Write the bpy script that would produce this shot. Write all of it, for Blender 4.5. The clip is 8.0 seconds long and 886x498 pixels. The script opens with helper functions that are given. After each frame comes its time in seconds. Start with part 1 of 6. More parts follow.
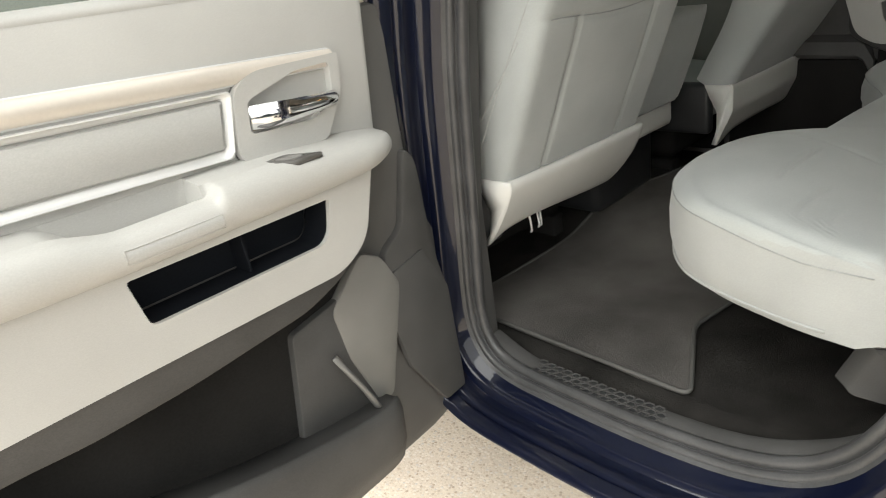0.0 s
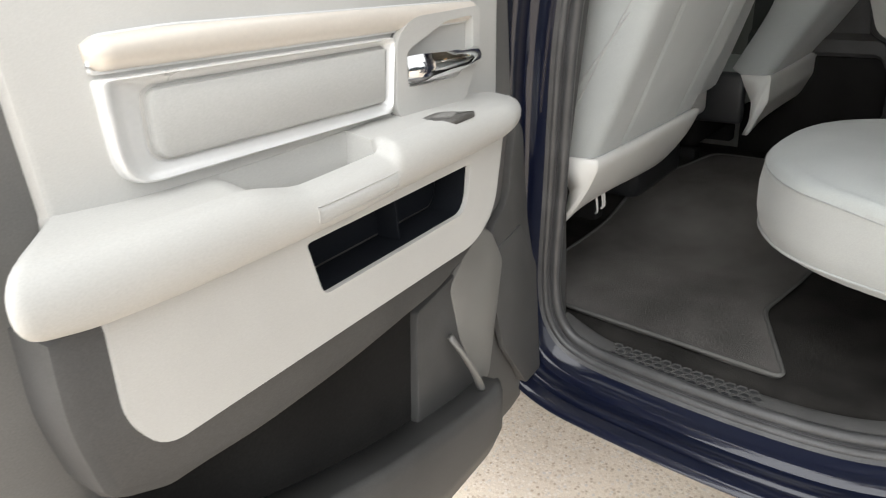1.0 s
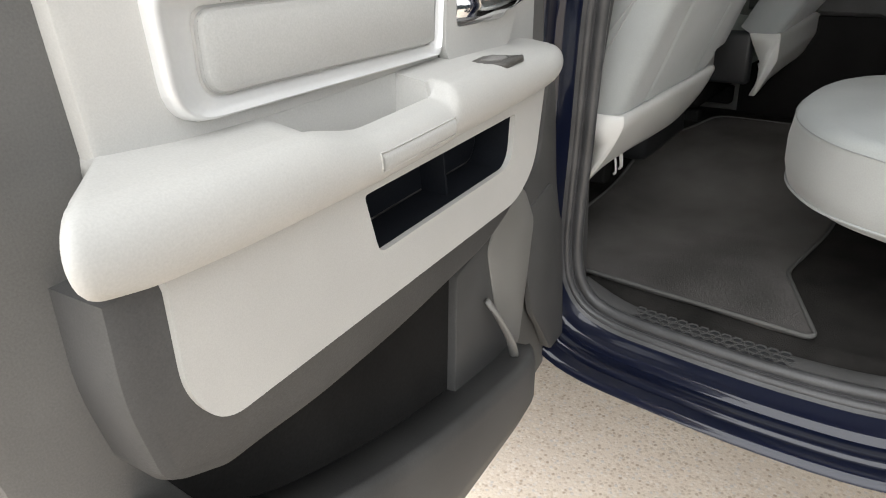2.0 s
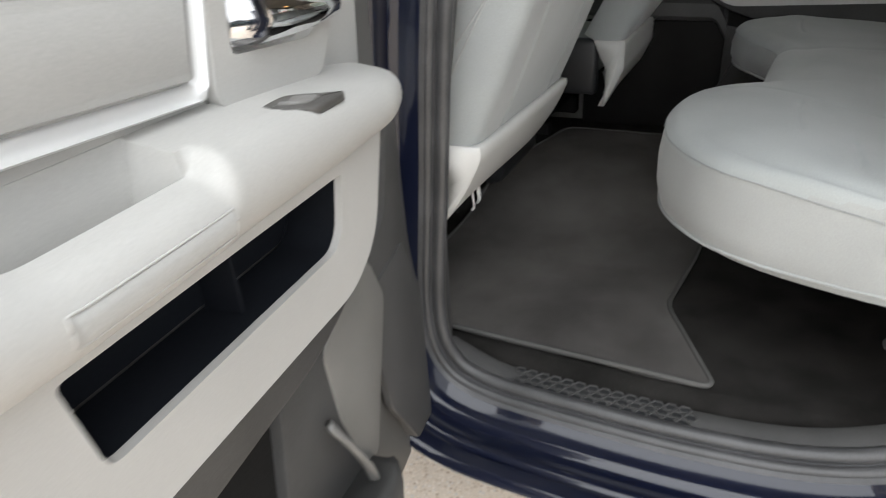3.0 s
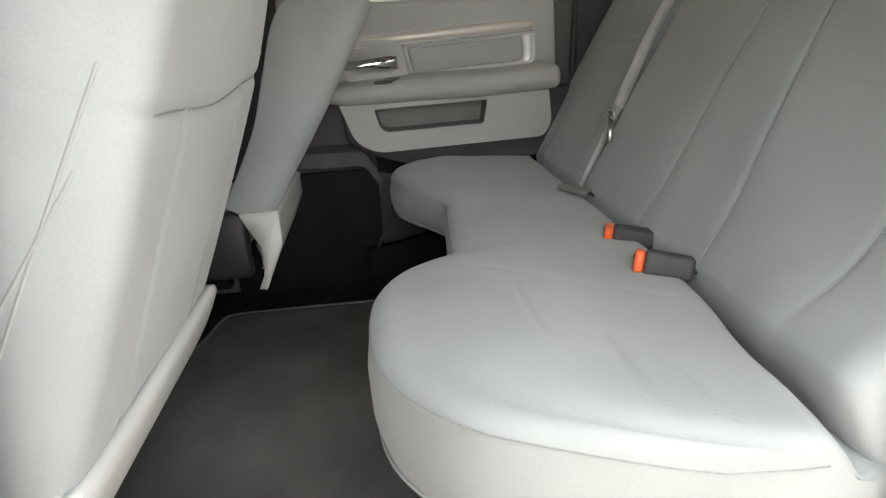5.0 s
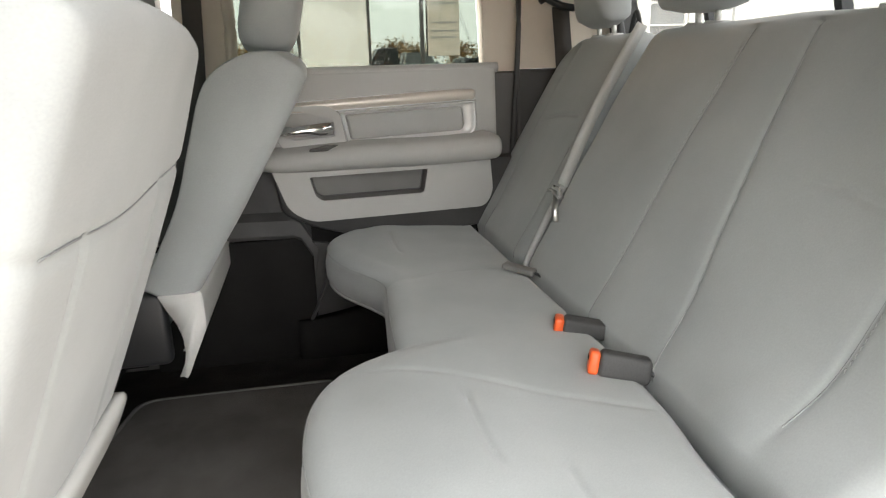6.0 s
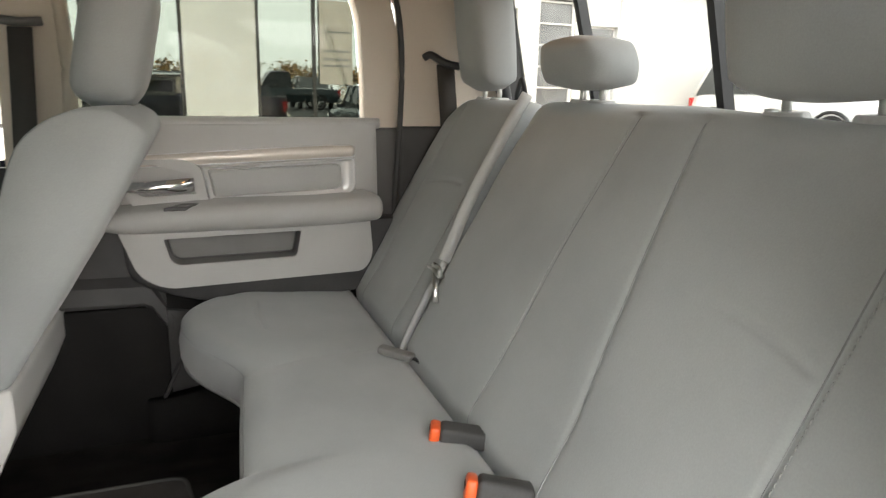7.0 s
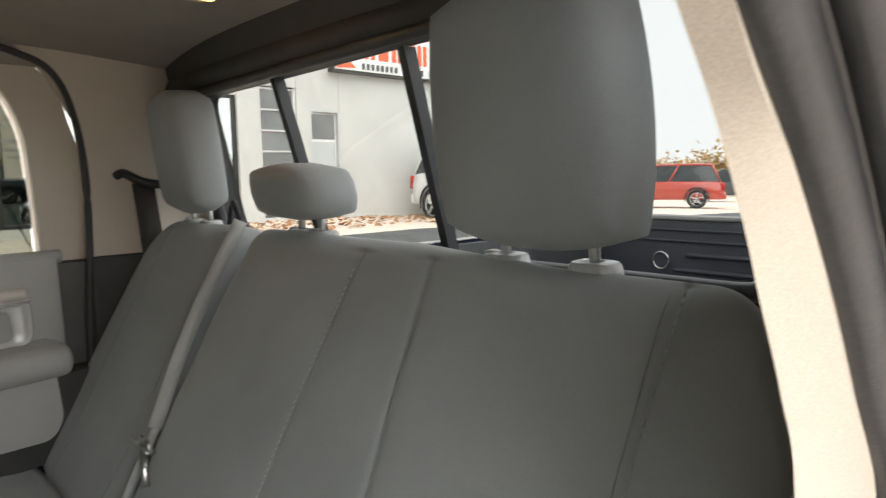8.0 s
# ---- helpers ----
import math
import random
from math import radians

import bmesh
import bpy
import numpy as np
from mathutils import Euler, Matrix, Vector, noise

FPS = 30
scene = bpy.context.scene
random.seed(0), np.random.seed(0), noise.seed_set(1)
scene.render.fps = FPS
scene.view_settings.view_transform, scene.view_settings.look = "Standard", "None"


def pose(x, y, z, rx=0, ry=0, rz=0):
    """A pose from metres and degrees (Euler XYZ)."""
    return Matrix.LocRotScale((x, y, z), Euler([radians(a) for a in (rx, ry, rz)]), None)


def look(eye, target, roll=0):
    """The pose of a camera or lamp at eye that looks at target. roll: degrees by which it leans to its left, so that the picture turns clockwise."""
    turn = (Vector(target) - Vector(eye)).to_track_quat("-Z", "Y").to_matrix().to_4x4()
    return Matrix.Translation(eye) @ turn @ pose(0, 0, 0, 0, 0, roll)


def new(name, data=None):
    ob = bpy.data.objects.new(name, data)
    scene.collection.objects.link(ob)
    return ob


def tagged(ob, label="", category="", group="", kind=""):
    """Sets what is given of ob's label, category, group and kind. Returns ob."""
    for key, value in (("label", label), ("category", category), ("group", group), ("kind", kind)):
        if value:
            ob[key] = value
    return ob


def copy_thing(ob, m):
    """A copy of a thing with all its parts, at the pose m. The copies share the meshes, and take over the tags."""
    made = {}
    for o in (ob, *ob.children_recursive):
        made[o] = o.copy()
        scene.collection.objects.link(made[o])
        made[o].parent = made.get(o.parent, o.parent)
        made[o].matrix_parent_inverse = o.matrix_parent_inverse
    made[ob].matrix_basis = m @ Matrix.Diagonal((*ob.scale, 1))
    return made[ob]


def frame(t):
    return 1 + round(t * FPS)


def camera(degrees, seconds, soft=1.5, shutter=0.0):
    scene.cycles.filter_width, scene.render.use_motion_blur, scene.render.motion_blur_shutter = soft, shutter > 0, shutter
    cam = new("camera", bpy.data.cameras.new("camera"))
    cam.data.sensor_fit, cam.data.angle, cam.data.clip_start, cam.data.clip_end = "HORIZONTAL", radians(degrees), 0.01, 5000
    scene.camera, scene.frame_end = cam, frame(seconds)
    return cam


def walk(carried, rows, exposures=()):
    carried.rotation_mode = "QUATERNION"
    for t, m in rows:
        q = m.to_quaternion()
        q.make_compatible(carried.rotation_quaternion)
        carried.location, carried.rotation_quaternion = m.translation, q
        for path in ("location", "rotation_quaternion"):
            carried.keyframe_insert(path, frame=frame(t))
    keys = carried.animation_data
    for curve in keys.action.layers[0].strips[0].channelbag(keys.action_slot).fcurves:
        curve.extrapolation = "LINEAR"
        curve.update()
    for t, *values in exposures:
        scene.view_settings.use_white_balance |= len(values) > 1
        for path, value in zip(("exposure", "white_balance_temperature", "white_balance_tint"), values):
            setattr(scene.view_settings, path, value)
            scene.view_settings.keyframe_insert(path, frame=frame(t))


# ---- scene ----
cam = camera(67.8, 8.0, soft=1.0, shutter=0.3)
# seconds, eye, target, roll in degrees
PATH = [
    (0, (-1.659, -0.679, 1.537), (-0.46, 0.719, 0.757), -8.9),
    (0.6, (-1.786, -0.509, 1.508), (-0.487, 0.797, 0.731), -6.9),
    (1, (-1.849, -0.403, 1.518), (-0.515, 0.835, 0.689), -4.8),
    (1.2, (-1.867, -0.367, 1.51), (-0.545, 0.859, 0.644), -4.0),
    (2.3, (-1.877, -0.262, 1.462), (-0.47, 0.827, 0.548), -4.8),
    (2.5, (-1.822, -0.236, 1.45), (-0.369, 0.788, 0.534), -5.0),
    (3, (-1.62, -0.149, 1.445), (-0.026, 0.637, 0.528), -3.3),
    (3.5, (-1.431, -0.111, 1.443), (0.286, 0.441, 0.579), -1.7),
    (4, (-1.29, -0.053, 1.432), (0.55, 0.172, 0.683), -1.4),
    (4.5, (-1.222, -0.047, 1.452), (0.652, -0.041, 0.755), -2.8),
    (4.7, (-1.201, -0.045, 1.458), (0.678, -0.115, 0.775), -3.5),
    (5.8, (-1.08, -0.034, 1.52), (0.814, -0.375, 0.974), -2.1),
    (6, (-1.063, -0.042, 1.529), (0.829, -0.416, 1.001), -1.7),
    (6.5, (-0.997, -0.075, 1.56), (0.865, -0.625, 1.079), -0.3),
    (7, (-0.922, -0.121, 1.608), (0.899, -0.811, 1.154), 1.3),
    (7.3, (-0.867, -0.134, 1.631), (0.896, -0.992, 1.235), 1.0),
    (7.5, (-0.849, -0.135, 1.646), (0.809, -1.209, 1.334), 1.8),
    (7.8, (-0.806, -0.19, 1.688), (0.711, -1.47, 1.445), 0.3),
    (8, (-0.809, -0.218, 1.699), (0.64, -1.578, 1.474), -1.0),
]
# seconds, stops, kelvin, tint
EXPOSURE = [(0.0, 0.70, 6550, 6), (1.2, 0.60, 6250, 9), (2.5, 0.43, 6220, 9), (3.5, 0.80, 6030, 9), (4.7, 1.20, 6180, 9), (6.0, 1.65, 6350, 10), (6.5, 1.98, 6380, 10), (7.0, 1.65, 6450, 10), (7.5, 1.35, 6450, 12), (8.0, 0.87, 6230, 10)]
walk(cam, [(t, look(eye, target, roll)) for t, eye, target, roll in PATH], EXPOSURE)

# ---- light: a bright overcast day ----
world = bpy.data.worlds.new("overcast_sky")
scene.world = world
world.use_nodes = True
wn = world.node_tree
sky = wn.nodes.new("ShaderNodeTexSky")
sky.sky_type = "NISHITA"
sky.sun_disc = False
sky.sun_elevation = radians(44)
sky.sun_rotation = radians(270)
sky.dust_density = 6.0
sky.air_density = 1.3
soft_sky = wn.nodes.new("ShaderNodeMixRGB")
soft_sky.inputs[0].default_value = 0.96
soft_sky.inputs[2].default_value = (11.2, 11.0, 10.7, 1)
wn.links.new(sky.outputs[0], soft_sky.inputs[1])
wn.links.new(soft_sky.outputs[0], wn.nodes["Background"].inputs[0])
wn.nodes["Background"].inputs[1].default_value = 0.095
sun = new("sun", bpy.data.lights.new("sun", "SUN"))
sun.data.energy, sun.data.angle, sun.data.color = 3.4, radians(105), (1.0, 0.985, 0.96)
sun.matrix_world = look((-7.0, 0.6, 6.6), (0, 0, 0))


# ---- materials ----
def mat(name, color, rough=0.6, metal=0.0, var=0.12, scale=6.0, fine=120.0, bump=0.15, bump_dist=0.002,
        coat=0.0, spec=0.5, sheen=0.0, color2=None, fine_var=0.06, random_var=0.0):
    """A surface with variation at two scales and a fine relief."""
    m = bpy.data.materials.new(name)
    m.use_nodes = True
    nt = m.node_tree
    b = nt.nodes["Principled BSDF"]
    tc = nt.nodes.new("ShaderNodeTexCoord")
    big = nt.nodes.new("ShaderNodeTexNoise")
    big.inputs["Scale"].default_value, big.inputs["Detail"].default_value = scale, 5
    small = nt.nodes.new("ShaderNodeTexNoise")
    small.inputs["Scale"].default_value, small.inputs["Detail"].default_value = fine, 3
    for n in (big, small):
        nt.links.new(tc.outputs["Object"], n.inputs["Vector"])
    ramp = nt.nodes.new("ShaderNodeMapRange")
    ramp.inputs[1].default_value, ramp.inputs[2].default_value = 0.3, 0.7
    nt.links.new(big.outputs[0], ramp.inputs[0])
    mix = nt.nodes.new("ShaderNodeMixRGB")
    c2 = color2 or tuple(max(0.0, c * (1 - 2 * var)) for c in color)
    c1 = color if color2 else tuple(min(1.0, c * (1 + var)) for c in color)
    mix.inputs[1].default_value, mix.inputs[2].default_value = (*c2, 1), (*c1, 1)
    nt.links.new(ramp.outputs[0], mix.inputs[0])
    hv = nt.nodes.new("ShaderNodeHueSaturation")
    val = nt.nodes.new("ShaderNodeMapRange")
    val.inputs[1].default_value, val.inputs[2].default_value = 0.25, 0.75
    val.inputs[3].default_value, val.inputs[4].default_value = 1 - 2 * fine_var, 1 + 2 * fine_var
    nt.links.new(small.outputs[0], val.inputs[0])
    nt.links.new(val.outputs[0], hv.inputs["Value"])
    nt.links.new(mix.outputs[0], hv.inputs["Color"])
    out = hv.outputs[0]
    if random_var:
        oi = nt.nodes.new("ShaderNodeObjectInfo")
        rv = nt.nodes.new("ShaderNodeMapRange")
        rv.inputs[3].default_value, rv.inputs[4].default_value = 1 - random_var, 1 + random_var
        h2 = nt.nodes.new("ShaderNodeHueSaturation")
        nt.links.new(oi.outputs["Random"], rv.inputs[0])
        nt.links.new(rv.outputs[0], h2.inputs["Value"])
        nt.links.new(out, h2.inputs["Color"])
        out = h2.outputs[0]
    nt.links.new(out, b.inputs["Base Color"])
    rr = nt.nodes.new("ShaderNodeMapRange")
    rr.inputs[3].default_value, rr.inputs[4].default_value = (rough, rough) if rough < 0.15 else (rough - 0.08, min(1, rough + 0.08))
    nt.links.new(big.outputs[0], rr.inputs[0])
    nt.links.new(rr.outputs[0], b.inputs["Roughness"])
    b.inputs["Metallic"].default_value = metal
    b.inputs["Coat Weight"].default_value = coat
    b.inputs["Coat Roughness"].default_value = 0.04
    b.inputs["Specular IOR Level"].default_value = spec
    b.inputs["Sheen Weight"].default_value = sheen
    if bump:
        bp = nt.nodes.new("ShaderNodeBump")
        bp.inputs["Strength"].default_value, bp.inputs["Distance"].default_value = bump, bump_dist
        nt.links.new(small.outputs[0], bp.inputs["Height"])
        nt.links.new(bp.outputs[0], b.inputs["Normal"])
    return m


def woven(name, color, rough=0.9):
    """Seat cloth: a fine knit, faint horizontal ribs and soft wear."""
    m = mat(name, color, rough, var=0.07, scale=4.0, fine=420.0, bump=0.12, bump_dist=0.001, sheen=0.25, spec=0.2, fine_var=0.025)
    nt = m.node_tree
    tc = next(n for n in nt.nodes if n.type == "TEX_COORD")
    wave = nt.nodes.new("ShaderNodeTexWave")
    wave.bands_direction = "Z"
    wave.inputs["Scale"].default_value, wave.inputs["Distortion"].default_value = 60.0, 1.2
    nt.links.new(tc.outputs["Object"], wave.inputs["Vector"])
    old = next(n for n in nt.nodes if n.type == "BUMP")
    b2 = nt.nodes.new("ShaderNodeBump")
    b2.inputs["Strength"].default_value, b2.inputs["Distance"].default_value = 0.012, 0.002
    nt.links.new(wave.outputs[0], b2.inputs["Height"])
    nt.links.new(old.outputs[0], b2.inputs["Normal"])
    nt.links.new(b2.outputs[0], nt.nodes["Principled BSDF"].inputs["Normal"])
    return m


def pebbled(name):
    """Exposed aggregate: tan, brown and pale pebbles of about a centimetre in sandy mortar."""
    m = mat(name, (0.79, 0.68, 0.56), 0.9, var=0.06, scale=2.5, fine=420, bump=0.3, bump_dist=0.002, fine_var=0.10)
    nt = m.node_tree
    b = nt.nodes["Principled BSDF"]
    tc = next(n for n in nt.nodes if n.type == "TEX_COORD")
    old = b.inputs["Base Color"].links[0].from_socket
    prev = b.inputs["Normal"].links[0].from_socket
    vo = nt.nodes.new("ShaderNodeTexVoronoi")
    vo.inputs["Scale"].default_value = 95.0
    nt.links.new(tc.outputs["Object"], vo.inputs["Vector"])
    hue = nt.nodes.new("ShaderNodeSeparateColor")
    nt.links.new(vo.outputs["Color"], hue.inputs[0])
    ramp = nt.nodes.new("ShaderNodeValToRGB")
    stops = ((0.0, (0.46, 0.34, 0.24)), (0.14, (0.62, 0.50, 0.38)), (0.45, (0.78, 0.66, 0.53)), (0.8, (0.86, 0.77, 0.68)), (1.0, (0.62, 0.57, 0.53)))
    while len(ramp.color_ramp.elements) < len(stops):
        ramp.color_ramp.elements.new(0.5)
    for e, (p, c) in zip(ramp.color_ramp.elements, stops):
        e.position, e.color = p, (*c, 1)
    nt.links.new(hue.outputs[0], ramp.inputs[0])
    edge = nt.nodes.new("ShaderNodeMapRange")
    edge.inputs[1].default_value, edge.inputs[2].default_value = 0.35, 0.62
    edge.inputs[3].default_value, edge.inputs[4].default_value = 0.8, 0.0
    nt.links.new(vo.outputs["Distance"], edge.inputs[0])
    mix = nt.nodes.new("ShaderNodeMixRGB")
    nt.links.new(edge.outputs[0], mix.inputs[0])
    nt.links.new(old, mix.inputs[1])
    nt.links.new(ramp.outputs[0], mix.inputs[2])
    nt.links.new(mix.outputs[0], b.inputs["Base Color"])
    bp = nt.nodes.new("ShaderNodeBump")
    bp.inputs["Strength"].default_value, bp.inputs["Distance"].default_value = 0.22, 0.003
    nt.links.new(edge.outputs[0], bp.inputs["Height"])
    nt.links.new(prev, bp.inputs["Normal"])
    nt.links.new(bp.outputs[0], b.inputs["Normal"])
    return m


def glass(name, tint, gloss=0.05):
    m = bpy.data.materials.new(name)
    m.use_nodes = True
    nt = m.node_tree
    nt.nodes.remove(nt.nodes["Principled BSDF"])
    tr = nt.nodes.new("ShaderNodeBsdfTransparent")
    tr.inputs[0].default_value = (*tint, 1)
    gl = nt.nodes.new("ShaderNodeBsdfGlossy")
    gl.inputs["Roughness"].default_value = 0.01
    mx = nt.nodes.new("ShaderNodeMixShader")
    mx.inputs[0].default_value = gloss
    nt.links.new(tr.outputs[0], mx.inputs[1])
    nt.links.new(gl.outputs[0], mx.inputs[2])
    nt.links.new(mx.outputs[0], nt.nodes["Material Output"].inputs[0])
    return m


M = {}
M["cloth"] = woven("grey_seat_cloth", (0.382, 0.40, 0.395))
M["cloth_side"] = woven("pale_bolster_cloth", (0.365, 0.374, 0.365))
M["guide"] = mat("grey_guide_plastic", (0.58, 0.58, 0.57), 0.22, var=0.05, bump=0.05)
M["seam"] = mat("seam_thread", (0.48, 0.49, 0.48), 0.8, fine=400)
M["groove"] = mat("seam_cloth", (0.30, 0.31, 0.305), 0.9)
M["piping"] = mat("cloth_piping", (0.355, 0.365, 0.36), 0.9)
M["skirt"] = mat("pale_grey_skirt_plastic", (0.66, 0.655, 0.63), 0.45, var=0.04, scale=5, fine=700, bump=0.08, bump_dist=0.0008, fine_var=0.02)
M["vinyl"] = mat("pale_grey_vinyl", (0.49, 0.485, 0.465), 0.48, var=0.04, scale=5, fine=700, bump=0.12, bump_dist=0.0008, fine_var=0.03)
M["vinyl_soft"] = mat("pale_grey_padded_vinyl", (0.48, 0.475, 0.455), 0.52, var=0.04, scale=4, fine=520, bump=0.1, bump_dist=0.001, fine_var=0.03)
M["pad"] = mat("pale_grey_inset_vinyl", (0.45, 0.45, 0.435), 0.6, var=0.04, scale=4, fine=600, bump=0.08, bump_dist=0.001, fine_var=0.04)
M["trim_wood"] = mat("satin_champagne_trim", (0.72, 0.665, 0.595), 0.32, metal=0.25, var=0.02, scale=9, fine=260, bump=0.0, fine_var=0.015)
M["silver"] = mat("satin_silver_trim", (0.78, 0.78, 0.77), 0.30, metal=0.3, var=0.02, fine=300, bump=0.0, fine_var=0.01)
M["chrome"] = mat("chrome", (0.85, 0.85, 0.86), 0.06, metal=1.0, var=0.02, bump=0)
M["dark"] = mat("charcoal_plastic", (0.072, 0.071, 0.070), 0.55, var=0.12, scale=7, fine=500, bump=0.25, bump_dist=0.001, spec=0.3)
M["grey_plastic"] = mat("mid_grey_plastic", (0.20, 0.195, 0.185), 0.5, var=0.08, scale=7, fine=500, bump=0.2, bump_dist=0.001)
M["mid"] = mat("slate_grey_plastic", (0.115, 0.112, 0.107), 0.5, var=0.1, scale=7, fine=500, bump=0.2, bump_dist=0.001, spec=0.35)
M["black"] = mat("black_plastic", (0.024, 0.025, 0.027), 0.4, var=0.1, fine=400, bump=0.1)
M["rubber"] = mat("black_rubber", (0.066, 0.066, 0.068), 0.36, var=0.15, scale=12, fine=300, bump=0.12)
M["carpet"] = mat("black_carpet", (0.034, 0.032, 0.030), 1.0, var=0.25, scale=9, fine=900, bump=0.9, bump_dist=0.004, spec=0.1, fine_var=0.2)
M["mat"] = mat("charcoal_floor_mat", (0.118, 0.111, 0.106), 1.0, var=0.2, scale=4.5, fine=800, bump=0.8, bump_dist=0.003, spec=0.1, fine_var=0.15)
M["mat_edge"] = mat("floor_mat_binding", (0.088, 0.086, 0.082), 0.8, fine=500)
M["paint"] = mat("dark_blue_metallic_paint", (0.0042, 0.0063, 0.019), 0.34, metal=0.0, var=0.06, scale=3, fine=900, bump=0.0, coat=1.0, spec=0.12, fine_var=0.1)
# the truck's dark blue, lightened to paint in haze over the tailgate
M["bed_paint"] = mat("haze_lightened_blue_bed_paint", (0.034, 0.036, 0.045), 0.45, var=0.12, scale=3, fine=300, bump=0.03, spec=0.3, fine_var=0.1)
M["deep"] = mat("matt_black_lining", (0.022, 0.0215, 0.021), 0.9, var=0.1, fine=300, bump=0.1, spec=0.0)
# blue-black colour holds the shade inside the open door's armrest pocket
M["pocket"] = mat("shade_dark_pocket_lining", (0.0095, 0.011, 0.0145), 0.75, var=0.1, fine=300, bump=0.05, spec=0.1)
M["switch"] = mat("dark_switch_plastic", (0.10, 0.096, 0.09), 0.35, var=0.08, fine=500, bump=0.1)
M["orange"] = mat("orange_release_button", (0.85, 0.13, 0.03), 0.4, var=0.05, bump=0)
M["belt"] = mat("grey_belt_webbing", (0.46, 0.465, 0.45), 0.7, var=0.05, fine=600, bump=0.4, bump_dist=0.001)
M["belt_dark"] = mat("dark_belt_webbing", (0.06, 0.055, 0.05), 0.7, var=0.08, fine=600, bump=0.4, bump_dist=0.001)
M["headliner"] = mat("beige_headliner", (0.38, 0.345, 0.295), 0.95, var=0.05, scale=5, fine=500, bump=0.3, bump_dist=0.001)
M["pillar"] = mat("beige_pillar_trim", (0.66, 0.585, 0.49), 0.6, var=0.02, scale=5, fine=900, bump=0.0, bump_dist=0.001)
M["glass"] = glass("lightly_tinted_rear_glass", (0.74, 0.75, 0.74))
M["tint"] = glass("privacy_window_glass", (0.44, 0.46, 0.43), 0.012)
# far darker than real front glass, to cut daylight entering the cab
M["front_glass"] = glass("light_cutting_front_glass", (0.36, 0.39, 0.37))
M["steel"] = mat("bright_steel", (0.62, 0.62, 0.60), 0.3, metal=1.0, var=0.05, bump=0.02)
M["ground"] = pebbled("exposed_aggregate_concrete")
M["asphalt"] = mat("worn_asphalt", (0.11, 0.11, 0.105), 0.9, var=0.15, scale=2, fine=150, bump=0.5, bump_dist=0.005, fine_var=0.2)
M["white_wall"] = mat("white_painted_render", (0.56, 0.55, 0.515), 0.85, var=0.04, scale=1.2, fine=60, bump=0.3, bump_dist=0.004)
M["shelf_glass"] = mat("dim_window_glass", (0.16, 0.16, 0.155), 0.12, var=0.2, scale=1.5, bump=0, spec=0.6)
M["door_grey"] = mat("pale_grey_door_panel", (0.50, 0.51, 0.50), 0.4, var=0.04, bump=0)
M["mirror_glass"] = mat("reflective_shop_glass", (0.42, 0.44, 0.42), 0.02, metal=1.0, var=0.01, bump=0)
M["frame"] = mat("dark_bronze_frame", (0.05, 0.047, 0.043), 0.4, metal=0.5, fine=200, bump=0.05)
M["sign_white"] = mat("white_sign_face", (0.78, 0.77, 0.75), 0.4, var=0.02, bump=0.02)
M["sign_red"] = mat("orange_red_sign_shape", (0.75, 0.13, 0.05), 0.4, var=0.04, bump=0.0)
# black raised to dark grey, so haze and window glass are in the colour
M["sign_black"] = mat("haze_greyed_black_sign_shape", (0.10, 0.10, 0.10), 0.4, bump=0.0)
M["red_paint"] = mat("red_car_paint", (0.46, 0.055, 0.032), 0.25, var=0.03, bump=0, coat=1.0)
M["white_paint"] = mat("white_car_paint", (0.78, 0.78, 0.77), 0.25, var=0.02, bump=0, coat=1.0)
M["grey_paint"] = mat("dark_grey_car_paint", (0.06, 0.065, 0.07), 0.25, metal=0.3, var=0.03, bump=0, coat=1.0)
M["green_paint"] = mat("dark_teal_car_paint", (0.02, 0.04, 0.045), 0.25, metal=0.3, var=0.03, bump=0, coat=1.0)
M["silver_paint"] = mat("silver_car_paint", (0.45, 0.46, 0.46), 0.25, metal=0.5, var=0.03, bump=0, coat=1.0)
M["car_glass"] = mat("dark_car_glass", (0.02, 0.025, 0.025), 0.05, var=0.05, bump=0, spec=0.8)
M["tyre"] = mat("tyre_rubber", (0.02, 0.02, 0.02), 0.8, fine=200)
M["tail"] = mat("red_tail_lens", (0.5, 0.02, 0.015), 0.15, bump=0)
M["lamp_lens"] = mat("clear_lamp_lens", (0.7, 0.7, 0.7), 0.1, bump=0)
M["bark"] = mat("bark", (0.10, 0.075, 0.055), 0.95, fine=60, bump=0.6, bump_dist=0.02)
M["leaf_gold"] = mat("autumn_leaves", (0.58, 0.36, 0.12), 0.8, color2=(0.34, 0.24, 0.10), scale=0.8, fine=9, fine_var=0.25)
M["leaf_litter"] = mat("fallen_orange_leaves", (0.50, 0.20, 0.05), 0.9, color2=(0.28, 0.16, 0.07), scale=5, fine=40, fine_var=0.25)


# ---- mesh helpers ----
def mesh_of(name, bm, material, smooth=True):
    me = bpy.data.meshes.new(name)
    bm.normal_update()
    bm.to_mesh(me)
    bm.free()
    for m in (material if isinstance(material, (list, tuple)) else [material]):
        me.materials.append(m)
    if smooth:
        me.shade_smooth()
    return me


def thing(name, label, category, at=None, group="", kind=""):
    ob = new(name)
    ob.empty_display_size = 0.1
    if at is not None:
        ob.matrix_basis = at
    return tagged(ob, label, category, group, kind)


def part(name, bm, material, parent=None, label="", smooth=True, at=None):
    ob = new(name, mesh_of(name, bm, material, smooth))
    if parent is not None:
        ob.parent = parent
    if at is not None:
        ob.matrix_basis = at
    return tagged(ob, label)


def sharp(ob, angle=35):
    """Keep edges past the angle crisp."""
    ob.data.set_sharp_from_angle(angle=radians(angle))
    return ob


